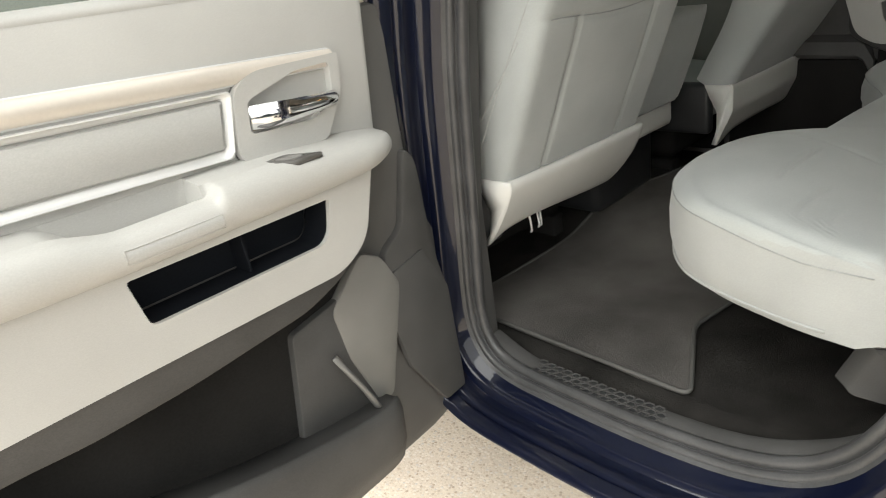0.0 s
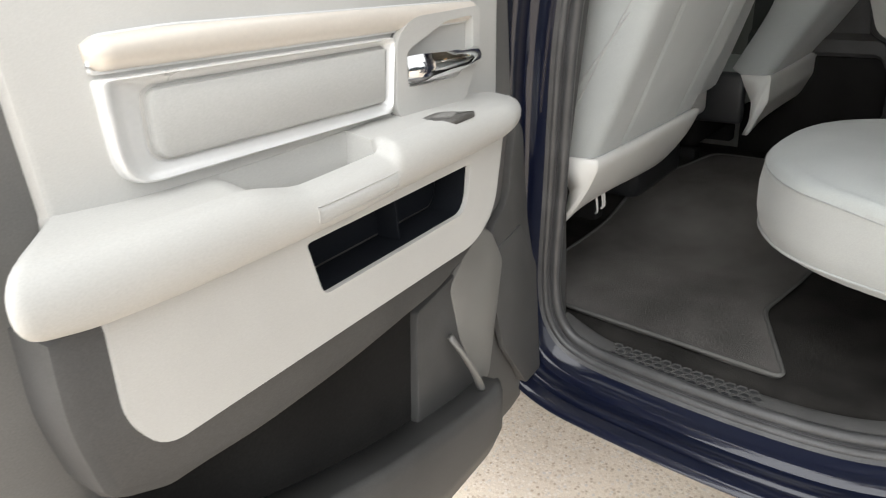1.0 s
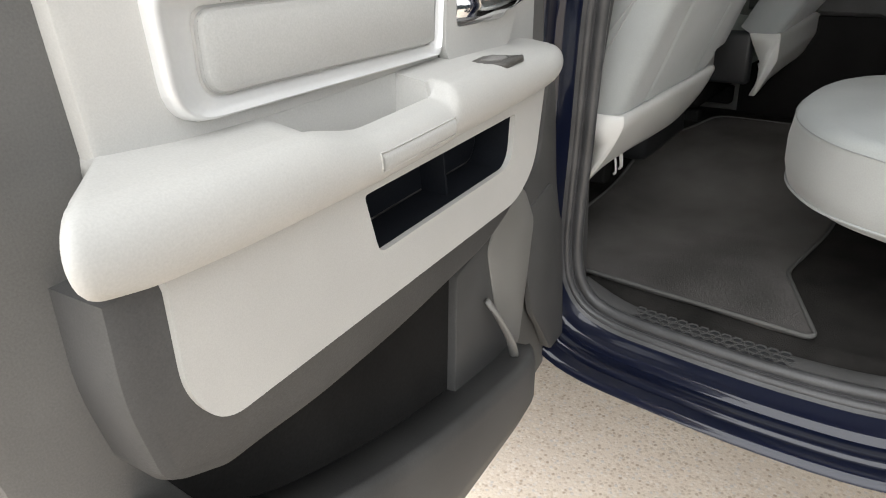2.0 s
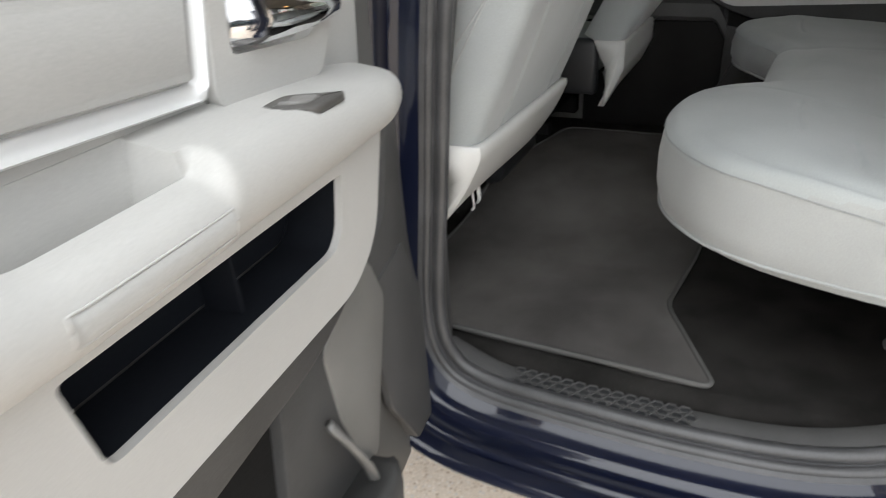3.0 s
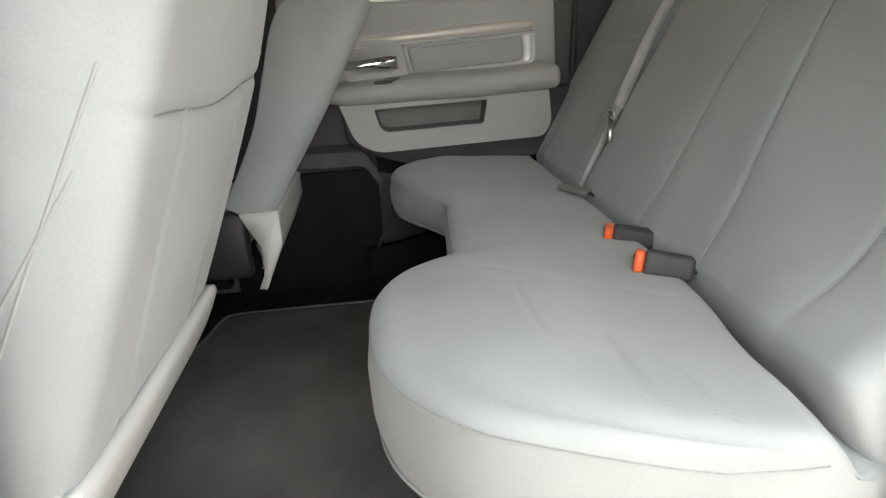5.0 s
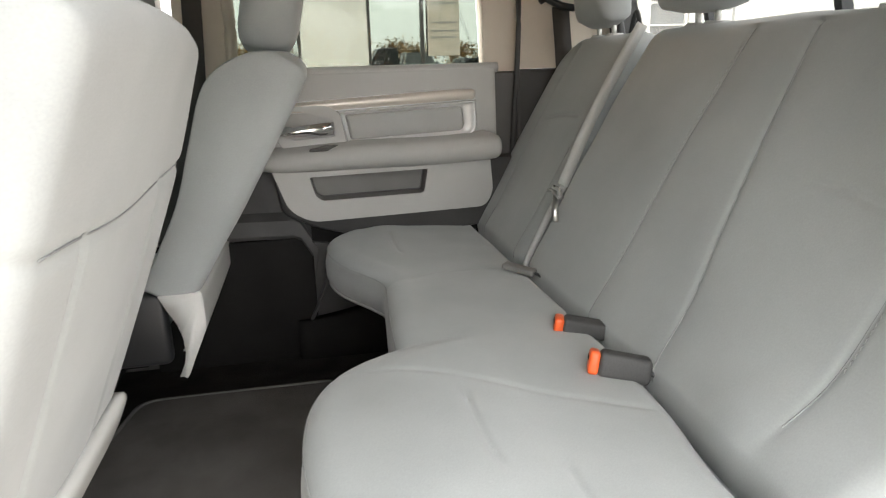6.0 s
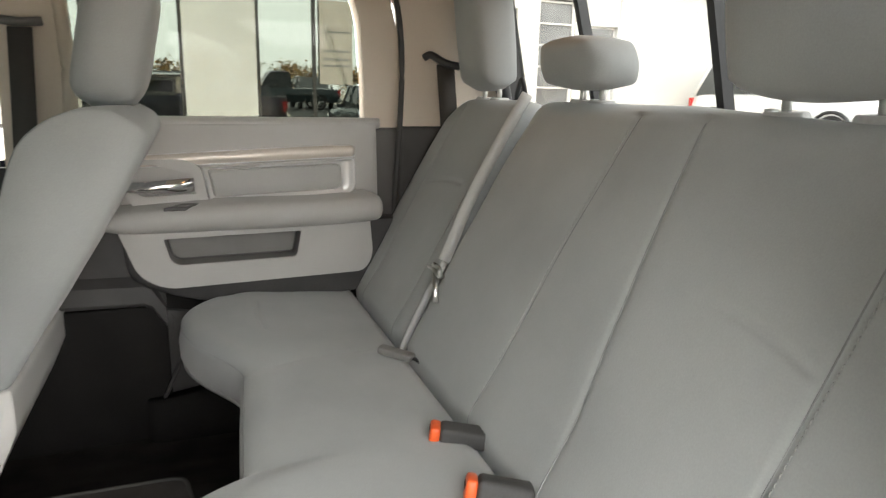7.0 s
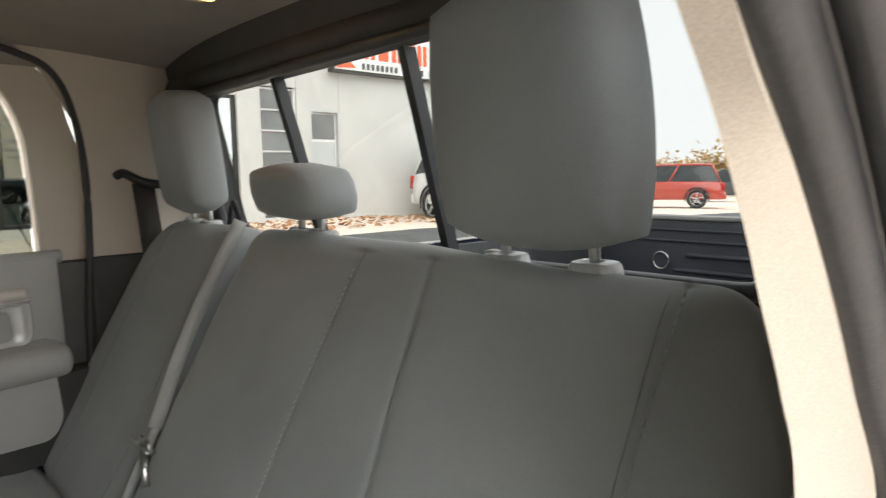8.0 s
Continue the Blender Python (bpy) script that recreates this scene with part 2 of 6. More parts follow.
def box(bm, lo, hi, bevel=0.0, seg=2):
    lo, hi = Vector(lo), Vector(hi)
    r = bmesh.ops.create_cube(bm, size=1.0, matrix=Matrix.LocRotScale((lo + hi) / 2, None, hi - lo))
    if bevel:
        bmesh.ops.bevel(bm, geom=list({e for v in r["verts"] for e in v.link_edges}), offset=bevel, segments=seg, affect="EDGES", profile=0.5)
    return bm


def boxed(lo, hi, bevel=0.0, seg=2):
    return box(bmesh.new(), lo, hi, bevel, seg)


def cyl(bm, p, q, r1, r2=None, n=16):
    p, q = Vector(p), Vector(q)
    d = q - p
    m = Matrix.Translation((p + q) / 2) @ d.to_track_quat("Z", "Y").to_matrix().to_4x4()
    bmesh.ops.create_cone(bm, cap_ends=True, segments=n, radius1=r1, radius2=r1 if r2 is None else r2, depth=d.length, matrix=m)
    return bm


def smooth_path(pts, n=6, closed=False):
    """Points on a Catmull-Rom curve through pts."""
    pts = [Vector(p) for p in pts]
    out = []
    k = len(pts)
    for i in range(k if closed else k - 1):
        p0 = pts[(i - 1) % k] if closed or i else pts[0] * 2 - pts[1]
        p1, p2 = pts[i], pts[(i + 1) % k]
        p3 = pts[(i + 2) % k] if closed or i + 2 < k else p2 * 2 - p1
        for j in range(n):
            t = j / n
            out.append(0.5 * ((2 * p1) + (p2 - p0) * t + (2 * p0 - 5 * p1 + 4 * p2 - p3) * t * t + (3 * p1 - p0 - 3 * p2 + p3) * t ** 3))
    if not closed:
        out.append(pts[-1])
    return out


def loft(bm, rings, closed=True, cap=False, wrap=False):
    """Skin between rings of equal length."""
    vs = [[bm.verts.new(p) for p in r] for r in rings]
    n = len(vs[0])
    pairs = list(zip(vs, vs[1:])) + ([(vs[-1], vs[0])] if wrap else [])
    for a, b in pairs:
        for i in range(n if closed else n - 1):
            j = (i + 1) % n
            bm.faces.new((a[i], a[j], b[j], b[i]))
    if cap:
        bm.faces.new(vs[0][::-1])
        bm.faces.new(vs[-1])
    bmesh.ops.recalc_face_normals(bm, faces=bm.faces)
    return bm


def tube(bm, pts, r, n=8, closed=False, flat=1.0, up=(0, 0, 1)):
    """A rod of radius r along pts; flat squeezes it across up."""
    pts = [Vector(p) for p in pts]
    rings = []
    for i, p in enumerate(pts):
        a = pts[i - 1] if i or closed else p
        b = pts[(i + 1) % len(pts)] if i + 1 < len(pts) or closed else p
        d = (b - a).normalized()
        u = Vector(up)
        s = d.cross(u)
        if s.length < 1e-3:
            s = d.cross(Vector((1, 0, 0)))
        s.normalize()
        u = s.cross(d).normalized()
        rings.append([p + s * (r * math.cos(2 * math.pi * k / n)) + u * (r * flat * math.sin(2 * math.pi * k / n)) for k in range(n)])
    loft(bm, rings, True, not closed, closed)
    return bm


def plate(outline, depth, bevel=0.0, seg=2):
    """A slab from a closed outline of points, thickened along depth (a vector)."""
    bm = bmesh.new()
    d = Vector(depth)
    a = [bm.verts.new(p) for p in outline]
    b = [bm.verts.new(Vector(p) + d) for p in outline]
    top = bm.faces.new(b)
    bm.faces.new(a[::-1])
    n = len(a)
    for i in range(n):
        bm.faces.new((a[i], a[(i + 1) % n], b[(i + 1) % n], b[i]))
    bmesh.ops.recalc_face_normals(bm, faces=bm.faces)
    if bevel:
        bmesh.ops.bevel(bm, geom=list(top.edges), offset=bevel, segments=seg, affect="EDGES", profile=0.5)
    return bm


def pad(bm, nu, nv, front, back):
    """A closed cushion: a front and a back sheet over the unit square, joined along the rim."""
    grids = []
    for fn in (front, back):
        grids.append([[bm.verts.new(fn(i / nu, j / nv)) for j in range(nv + 1)] for i in range(nu + 1)])
    f, b = grids
    for i in range(nu):
        for j in range(nv):
            bm.faces.new((f[i][j], f[i + 1][j], f[i + 1][j + 1], f[i][j + 1]))
            bm.faces.new((b[i][j], b[i][j + 1], b[i + 1][j + 1], b[i + 1][j]))
    rim = [(i, 0) for i in range(nu)] + [(nu, j) for j in range(nv)] + [(i, nv) for i in range(nu, 0, -1)] + [(0, j) for j in range(nv, 0, -1)]
    for k, (i, j) in enumerate(rim):
        i2, j2 = rim[(k + 1) % len(rim)]
        bm.faces.new((f[i][j], b[i][j], b[i2][j2], f[i2][j2]))
    bmesh.ops.recalc_face_normals(bm, faces=bm.faces)
    return bm


def roundrect(s, t, k=0.35):
    """Square [-1, 1] x [-1, 1] onto one with rounded corners."""
    return s * (1 - k * (1 - math.sqrt(max(0, 1 - t * t / 2)))) , t * (1 - k * (1 - math.sqrt(max(0, 1 - s * s / 2))))


def lerp(a, b, t):
    return a + (b - a) * t


def curve_of(pts):
    """A piecewise smooth function through (x, y) pairs."""
    xs, ys = [p[0] for p in pts], [p[1] for p in pts]

    def f(x):
        if x <= xs[0]:
            return ys[0]
        for i in range(len(xs) - 1):
            if x <= xs[i + 1]:
                t = (x - xs[i]) / (xs[i + 1] - xs[i])
                m0 = (ys[i + 1] - ys[max(i - 1, 0)]) / max(1e-6, xs[i + 1] - xs[max(i - 1, 0)])
                m1 = (ys[min(i + 2, len(ys) - 1)] - ys[i]) / max(1e-6, xs[min(i + 2, len(xs) - 1)] - xs[i])
                h = xs[i + 1] - xs[i]
                return ((2 * t ** 3 - 3 * t * t + 1) * ys[i] + (t ** 3 - 2 * t * t + t) * h * m0
                        + (3 * t * t - 2 * t ** 3) * ys[i + 1] + (t ** 3 - t * t) * h * m1)
        return ys[-1]
    return f


def bell(x, w):
    return math.exp(-(x / w) ** 2)


def ray_loop(loop, c, ang):
    """Where the ray from c at this angle leaves a closed 2D loop."""
    dx, dy = math.cos(ang), math.sin(ang)
    best = None
    for i in range(len(loop)):
        x1, y1 = loop[i][0] - c[0], loop[i][1] - c[1]
        x2, y2 = loop[(i + 1) % len(loop)][0] - c[0], loop[(i + 1) % len(loop)][1] - c[1]
        den = dx * (y2 - y1) - dy * (x2 - x1)
        if abs(den) < 1e-12:
            continue
        t = (x1 * (y2 - y1) - y1 * (x2 - x1)) / den
        s = (x1 * dy - y1 * dx) / den
        if t > 0 and -1e-9 <= s <= 1 + 1e-9 and (best is None or t > best):
            best = t
    return c[0] + dx * best, c[1] + dy * best


def matched(loops, c, extra=24):
    """Loops resampled at the same angles about c, keeping every corner."""
    angs = {round(math.atan2(p[1] - c[1], p[0] - c[0]), 4) for lp in loops for p in lp}
    angs |= {round(-math.pi + 2 * math.pi * (k + 0.5) / extra, 4) for k in range(extra)}
    angs = sorted(angs)
    return [[ray_loop(lp, c, a) for a in angs] for lp in loops]


def rounded(pts, r, n=4):
    """A closed 2D polygon with its corners rounded; r is one radius or one for each corner."""
    out = []
    k = len(pts)
    for i in range(k):
        rr = r[i] if isinstance(r, (list, tuple)) else r
        p, a, b = Vector(pts[i]), Vector(pts[i - 1]), Vector(pts[(i + 1) % k])
        if rr <= 0:
            out.append(tuple(p))
            continue
        da, db = (a - p), (b - p)
        q = min(rr, da.length * 0.48, db.length * 0.48)
        p1, p2 = p + da.normalized() * q, p + db.normalized() * q
        for j in range(n + 1):
            t = j / n
            out.append(tuple(p1 * (1 - t) ** 2 + p * 2 * t * (1 - t) + p2 * t * t))
    return out


def holed(outer, inner, c, fn, depths, inner_deep):
    """A slab with a hole through it: fn(u, v, d) gives the place; depths = (back, front)."""
    o, i = matched([outer, inner], c)
    bm = bmesh.new()
    rings = [[fn(*p, depths[0]) for p in o], [fn(*p, depths[1]) for p in o], [fn(*p, depths[1]) for p in i], [fn(*p, inner_deep) for p in i]]
    loft(bm, rings, True, False, abs(inner_deep - depths[0]) < 1e-6)
    return bm


XC = 0.12          # the truck's middle

# ================= the truck's cab =================
# rim of the rear door opening, as (y, z)
OPEN = [tuple(p) for p in smooth_path([(0.248, 1.45), (0.270, 1.30), (0.290, 1.05), (0.307, 0.82), (0.285, 0.72), (0.22, 0.677), (0.08, 0.665), (-0.14, 0.664),
        (-0.32, 0.685), (-0.44, 0.745), (-0.52, 0.87), (-0.580, 1.08), (-0.626, 1.38), (-0.614, 1.523), (-0.568, 1.590), (-0.527, 1.645), (-0.481, 1.697), (-0.424, 1.750), (-0.35, 1.805), (-0.25, 1.855), (-0.10, 1.89), (0.05, 1.88), (0.15, 1.80), (0.208, 1.65)], 5, True)]


def grown(loop, d):
    """A 2D loop moved outwards by d."""
    out = []
    n = len(loop)
    for i in range(n):
        a, b = Vector(loop[i - 1]), Vector(loop[(i + 1) % n])
        t = (b - a).normalized()
        q = Vector(loop[i]) + Vector((t.y, -t.x)) * d
        out.append((q.x, q.y))
    return out


if sum(a[0] * b[1] - b[0] * a[1] for a, b in zip(OPEN, OPEN[1:] + OPEN[:1])) < 0:
    OPEN.reverse()


def side_ring(d, x, floor_z=None):
    r = grown(OPEN, d)
    return [Vector((x, y, max(z, floor_z) if floor_z else z)) for y, z in r]


truck = thing("pickup_truck", "dark blue crew cab pickup truck with its rear door open", "pickup truck", pose(XC, -0.6, 0))
TI = truck.matrix_basis.inverted()


def truck_part(name, bm, material, label="", smooth=True):
    for v in bm.verts:
        v.co = TI @ v.co
    return part(name, bm, material, truck, label, smooth)


# painted jamb and outer side round the opening, stepping outwards like the real sill
bm = bmesh.new()
steps = [(0.016, -0.756), (0.022, -0.768), (0.030, -0.782), (0.033, -0.790), (0.034, -0.797), (0.036, -0.800), (0.0485, -0.806), (0.050, -0.826), (0.0465, -0.830), (0.0455, -0.846), (0.047, -0.849), (0.0565, -0.853), (0.0555, -0.857), (0.049, -0.861), (0.0485, -0.884), (0.050, -0.889), (0.058, -0.897), (0.062, -0.898)]
rings = [side_ring(d, x) for d, x in steps]
# above the sill the body side goes on; the sill itself tucks under
for d, body_x, sill_x in ((0.066, -0.905, -0.870), (0.085, -0.905, -0.78), (0.13, -0.90, -0.55)):
    rings.append([Vector((lerp(sill_x, body_x, max(0.0, min(1.0, (q[1] - 0.70) / 0.2))), p.y, p.z)) for p, q in zip(side_ring(d, 0.0), OPEN)])
loft(bm, rings)
jamb = truck_part("door_jamb", bm, M["paint"], "glossy dark blue painted door jamb and sill")
sharp(jamb, 50)

# rubber seal: two ribs and a flat lip
seal = thing("door_seal", "black rubber weather seal round the rear door opening", "weatherstrip", kind="structure")
for k, (d, x, r) in enumerate(((-0.003, -0.730, 0.0125), (0.014, -0.747, 0.010))):
    bm = bmesh.new()
    tube(bm, side_ring(d, x), r, 10, True, 1.0, (1, 0, 0))
    part("seal_rib" if k else "seal_bulb", bm, M["rubber"], seal)

bm = bmesh.new()
loft(bm, [side_ring(d, x) for d, x in ((0.0, -0.728), (0.008, -0.748), (0.014, -0.755), (0.020, -0.764))])
part("seal_flange", bm, M["rubber"], seal)

# scuff plate along the sill, with its raised hexagons
scuff = thing("sill_plate", "charcoal plastic sill plate with a honeycomb grip", "sill plate", kind="structure")
bm = bmesh.new()
prof = [(-0.724, 0.668), (-0.717, 0.674), (-0.688, 0.678), (-0.680, 0.675), (-0.675, 0.66), (-0.675, 0.60)]
lift = curve_of([(-0.62, 0.26), (-0.50, 0.135), (-0.42, 0.07), (-0.30, 0.018), (-0.14, 0.0), (0.08, 0.0), (0.20, 0.008), (0.31, 0.05)])
ring = []
for k in range(41):
    y = 0.30 - 0.92 * k / 40
    ring.append([Vector((x, y, z + lift(y))) for x, z in prof])
loft(bm, ring, False)
sharp(part("plate", bm, M["dark"], scuff), 40)
hexa = bmesh.new()
loft(hexa, [[Vector((r * 0.78 * math.sin(k * math.pi / 3), r * 1.1 * math.cos(k * math.pi / 3), z)) for k in range(6)] for r, z in ((0.0118, -0.002), (0.0112, 0.0022), (0.0086, 0.0022), (0.0080, -0.0005))])
lattice_faces = len(hexa.faces)
bmesh.ops.contextual_create(hexa, geom=[v for v in hexa.verts if abs(v.co.z + 0.0005) < 1e-5])
for f_ in list(hexa.faces)[lattice_faces:]:
    f_.material_index = 1
hex_me = mesh_of("grip_cell", hexa, [M["dark"], M["black"]], False)
for i in range(14):
    for j in range(3):
        y = 0.165 - i * 0.0222 - (j % 2) * 0.0111
        st = new("grip_cell", hex_me)
        st.parent = scuff
        st.matrix_basis = pose(-0.7165 + j * 0.0142, y, 0.6752 + j * 0.0017 + lift(y), 0, -7, 0)

# floor pan with its low tunnel
def floor_z(x, y):
    hump = 0.075 * math.exp(-((x - 0.30) / 0.34) ** 4)
    return 0.690 + hump + max(0.0, -0.42 - y) * 0.9 - 0.022 * max(0.0, min(1.0, (-0.645 - x) / 0.03))


bm = bmesh.new()
n, m_ = 44, 30
fx = [-0.677, -0.66, -0.645] + list(np.linspace(-0.63, 0.90, n - 2))
g = [[bm.verts.new((x, lerp(-0.60, 1.35, j / m_), floor_z(x, lerp(-0.60, 1.35, j / m_)))) for j in range(m_ + 1)] for x in fx]
for i in range(n):
    for j in range(m_):
        bm.faces.new((g[i][j], g[i + 1][j], g[i + 1][j + 1], g[i][j + 1]))
tagged(part("floor", bm, M["carpet"]), "black carpeted cab floor with a low middle tunnel", "floor", kind="structure")

# underside of the cab, so that no daylight comes from below
tagged(part("underbody", boxed((-0.52, -0.98, 0.42), (0.78, 1.6, 0.50)), M["black"], truck, at=TI @ Matrix()), "black underbody")

# floor mat
mat_out = rounded([(-0.62, 0.50), (-0.645, -0.165), (-0.405, -0.052), (-0.16, -0.085), (0.20, -0.10), (0.50, -0.06), (0.50, 0.40), (0.34, 0.42), (0.05, 0.50)],
                  [0.06, 0.03, 0.03, 0.05, 0.05, 0.04, 0.05, 0.05, 0.05], 5)
mat_thing = thing("floor_mat", "worn charcoal carpet floor mat with bound edge on the cab floor", "floor mat")


def refine(loop, step):
    out = []
    for i, p in enumerate(loop):
        q = loop[(i + 1) % len(loop)]
        L = math.hypot(q[0] - p[0], q[1] - p[1])
        k = max(1, int(L / step))
        out += [(lerp(p[0], q[0], j / k), lerp(p[1], q[1], j / k)) for j in range(k)]
    return out


mat_loop = refine(mat_out, 0.03)
bm = bmesh.new()
vs = [bm.verts.new((x, y, 0)) for x, y in mat_loop]
bm.faces.new(vs)
for k in range(-10, 9):
    for axis in (0, 1):
        no = Vector((1, 0, 0)) if axis == 0 else Vector((0, 1, 0))
        bmesh.ops.bisect_plane(bm, geom=bm.verts[:] + bm.edges[:] + bm.faces[:], plane_co=no * (k * 0.0613 + 0.007), plane_no=no)
bmesh.ops.triangulate(bm, faces=bm.faces, ngon_method="EAR_CLIP")
for v in bm.verts:
    v.co.z = floor_z(v.co.x, v.co.y) + 0.014 + 0.003 * noise.noise(v.co * 9)
ext = bmesh.ops.extrude_face_region(bm, geom=list(bm.faces))
for v in [e for e in ext["geom"] if isinstance(e, bmesh.types.BMVert)]:
    v.co.z -= 0.009
bmesh.ops.recalc_face_normals(bm, faces=bm.faces)
sharp(part("mat_body", bm, M["mat"], mat_thing), 40)
bm = bmesh.new()
tube(bm, [(x, y, floor_z(x, y) + 0.013) for x, y in mat_loop], 0.0055, 6, True)
part("binding", bm, M["mat_edge"], mat_thing, "stitched edge binding")


# ---- doors ----
def door(name, label, at, sg, dz=0.0, belt=0.0, trim=0.0, shear=0.0):
    """A rear door in its own frame: s runs from the hinge to the latch, d towards the cabin, z up."""
    root = thing(name, label, "truck door", at, kind="structure")

    def L(s, d, z):
        return Vector((sg * s, d, z + dz - shear * (s - 0.45) * max(0.0, min(1.0, (1.500 - z) / 0.05))))

    def LL(s, z, d):
        return L(s, d, z)

    def poly(pts, d):
        return [L(s, d, z) for s, z in pts]

    def at_trim(pts):
        return [(s, z + trim) for s, z in pts]

    def slab(nm, pts, d0, d1, mtl, bevel=0.003, lab="", parent=root):
        return sharp(part(nm, plate(poly(pts, d0), L(0, d1 - d0, 0) - L(0, 0, 0), bevel), mtl, parent, lab), 40)

    # shell: painted skin, dark inner edge
    shell = rounded([(-0.045, 0.60), (-0.045, 1.50), (0.975, 1.50), (0.985, 1.10), (0.93, 0.86), (0.80, 0.68), (0.70, 0.60)], [0.12, 0.0, 0.0, 0.2, 0.2, 0.2, 0.1], 4)
    slab("outer_skin", [(s * 1.0, z - 0.02) for s, z in shell], -0.075, -0.155, M["paint"], 0.02, "dark blue painted outer skin")
    slab("inner_shell", [(max(s, 0.025), z) for s, z in shell], -0.075, -0.012, M["mid"], 0.018, "charcoal plastic inner shell")
    bm = bmesh.new()
    tube(bm, [L(s, -0.045, z) for s, z in grown(rounded([(-0.005, 0.60), (-0.005, 1.50), (0.975, 1.50), (0.985, 1.10), (0.93, 0.86), (0.80, 0.68), (0.70, 0.60)], 0.08, 4), 0.0)], 0.010, 8, True)
    part("edge_seal", bm, M["rubber"], root, "rubber seal on the door edge")
    # window frame and glass over the belt line
    wout = rounded([(-0.04, 1.49 + belt), (-0.02, 1.60), (0.05, 1.94), (0.14, 1.985), (0.76, 1.985), (0.87, 1.92), (0.955, 1.60), (0.965, 1.49 + belt)], 0.06, 3)
    win = rounded([(0.03, 1.545 + belt), (0.04, 1.62), (0.10, 1.88), (0.17, 1.938), (0.66, 1.938), (0.762, 1.905), (0.808, 1.80), (0.819, 1.62), (0.821, 1.545 + belt)], [0.02, 0.05, 0.05, 0.05, 0.05, 0.06, 0.05, 0.03, 0.008], 5)
    bm = holed(wout, win, (0.45, 1.70), LL, (-0.09, -0.03), -0.09)
    wf = part("window_frame", bm, M["pillar"], root, "beige inner window frame")
    sharp(wf, 40)
    gp = part("pane", plate([L(s, -0.062, z) for s, z in grown(win, 0.01)], L(0, 0.005, 0) - L(0, 0, 0)), M["tint"], root, "lightly tinted window pane", False)
    # upper panel, rolled at the belt
    up = rounded([(0.085, 1.545 + belt), (0.845, 1.550 + belt), (0.850, 1.290), (0.115, 1.27)], [0.02, 0.012, 0.02, 0.01], 4)
    slab("upper_panel", up, -0.014, 0.004, M["vinyl"], 0.008, "pale grey upper trim panel")
    bm = bmesh.new()
    tube(bm, [L(0.045 + 0.81 * k / 16, -0.018, 1.546 + belt) for k in range(17)], 0.022, 10, False, 0.7)
    part("belt_roll", bm, M["vinyl"], root)
    # bronze strip
    strip = rounded(at_trim([(0.783, 1.446), (0.777, 1.474), (0.70, 1.474), (0.185, 1.443), (0.190, 1.416), (0.36, 1.424)]), [0.006, 0.02, 0.02, 0.006, 0.006, 0.02], 4)
    s_top = curve_of([(0.185, 1.443), (0.45, 1.4595), (0.70, 1.474), (0.783, 1.4745)])
    s_low = curve_of([(0.185, 1.4155), (0.36, 1.424), (0.60, 1.4365), (0.783, 1.4460)])
    bm = bmesh.new()
    rings = []
    for k in range(61):
        s = lerp(0.186, 0.783, k / 60)
        end = max(0.0, 1 - (0.783 - s) / 0.012)
        w = math.sqrt(max(0.02, 1 - end * end))
        zm, hh = (s_top(s) + s_low(s)) / 2 + trim, (s_top(s) - s_low(s)) / 2 * (0.55 + 0.45 * w)
        rings.append([L(s, 0.001, zm - hh)] + [L(s, 0.005 + (0.013 * w) * math.sin(radians(an)), zm - hh * math.cos(radians(an))) for an in range(0, 181, 15)] + [L(s, 0.001, zm + hh)])
    loft(bm, rings, True, True)
    sharp(part("trim_strip", bm, M["trim_wood"], root, "satin champagne trim strip"), 60)
    bm = bmesh.new()
    tube(bm, [L(s, 0.006, z) for s, z in strip], 0.0022, 6, True)
    part("trim_bead", bm, M["silver"], root)
    # silver frame with padded insert
    fo = rounded(at_trim([(0.783, 1.441), (0.786, 1.345), (0.405, 1.326), (0.385, 1.419)]), [0.006, 0.035, 0.006, 0.006], 6)
    fi = rounded(at_trim([(0.742, 1.427), (0.748, 1.358), (0.415, 1.340), (0.40, 1.411)]), [0.016, 0.022, 0.006, 0.006], 6)
    fo_m, fi_m = matched([fo, fi], (0.58, 1.385 + trim), 120)
    bm = bmesh.new()
    loft(bm, [[L(lerp(a[0], b[0], k), d, lerp(a[1], b[1], k)) for a, b in zip(fo_m, fi_m)] for k, d in ((0.0, 0.001), (0.0, 0.010), (0.06, 0.0155), (0.16, 0.0165), (0.26, 0.013), (0.55, 0.0085), (0.85, 0.0080), (1.0, 0.003))])
    sharp(part("trim_frame", bm, M["silver"], root, "satin silver trim frame"), 75)
    ins = rounded(at_trim([(0.740, 1.425), (0.746, 1.360), (0.413, 1.342), (0.40, 1.409)]), [0.016, 0.02, 0.006, 0.006], 6)
    slab("padded_insert", ins, 0.001, 0.0145, M["pad"], 0.007, "padded pale grey insert")
    bm = bmesh.new()
    tube(bm, [L(s, 0.0078, z) for s, z in grown(ins, 0.0012)], 0.0011, 5, True, 1.0, (0, 1, 0))
    part("insert_joint", bm, M["mid"], root, "dark joint round the insert")
    # handle bezel, cup and chrome lever
    bo = rounded(at_trim([(0.400, 1.326), (0.386, 1.418), (0.348, 1.439), (0.178, 1.436), (0.186, 1.375), (0.232, 1.308), (0.385, 1.311)]), [0.012, 0.02, 0.02, 0.008, 0.01, 0.01, 0.012], 4)
    bi = rounded(at_trim([(0.372, 1.352), (0.366, 1.400), (0.27, 1.425), (0.20, 1.425), (0.205, 1.37), (0.25, 1.345)]), 0.01, 4)
    bm = holed(bo, bi, (0.295, 1.382 + trim), LL, (0.003, 0.018), -0.018)
    bz = part("handle_bezel", bm, M["vinyl"], root, "pale grey handle bezel")
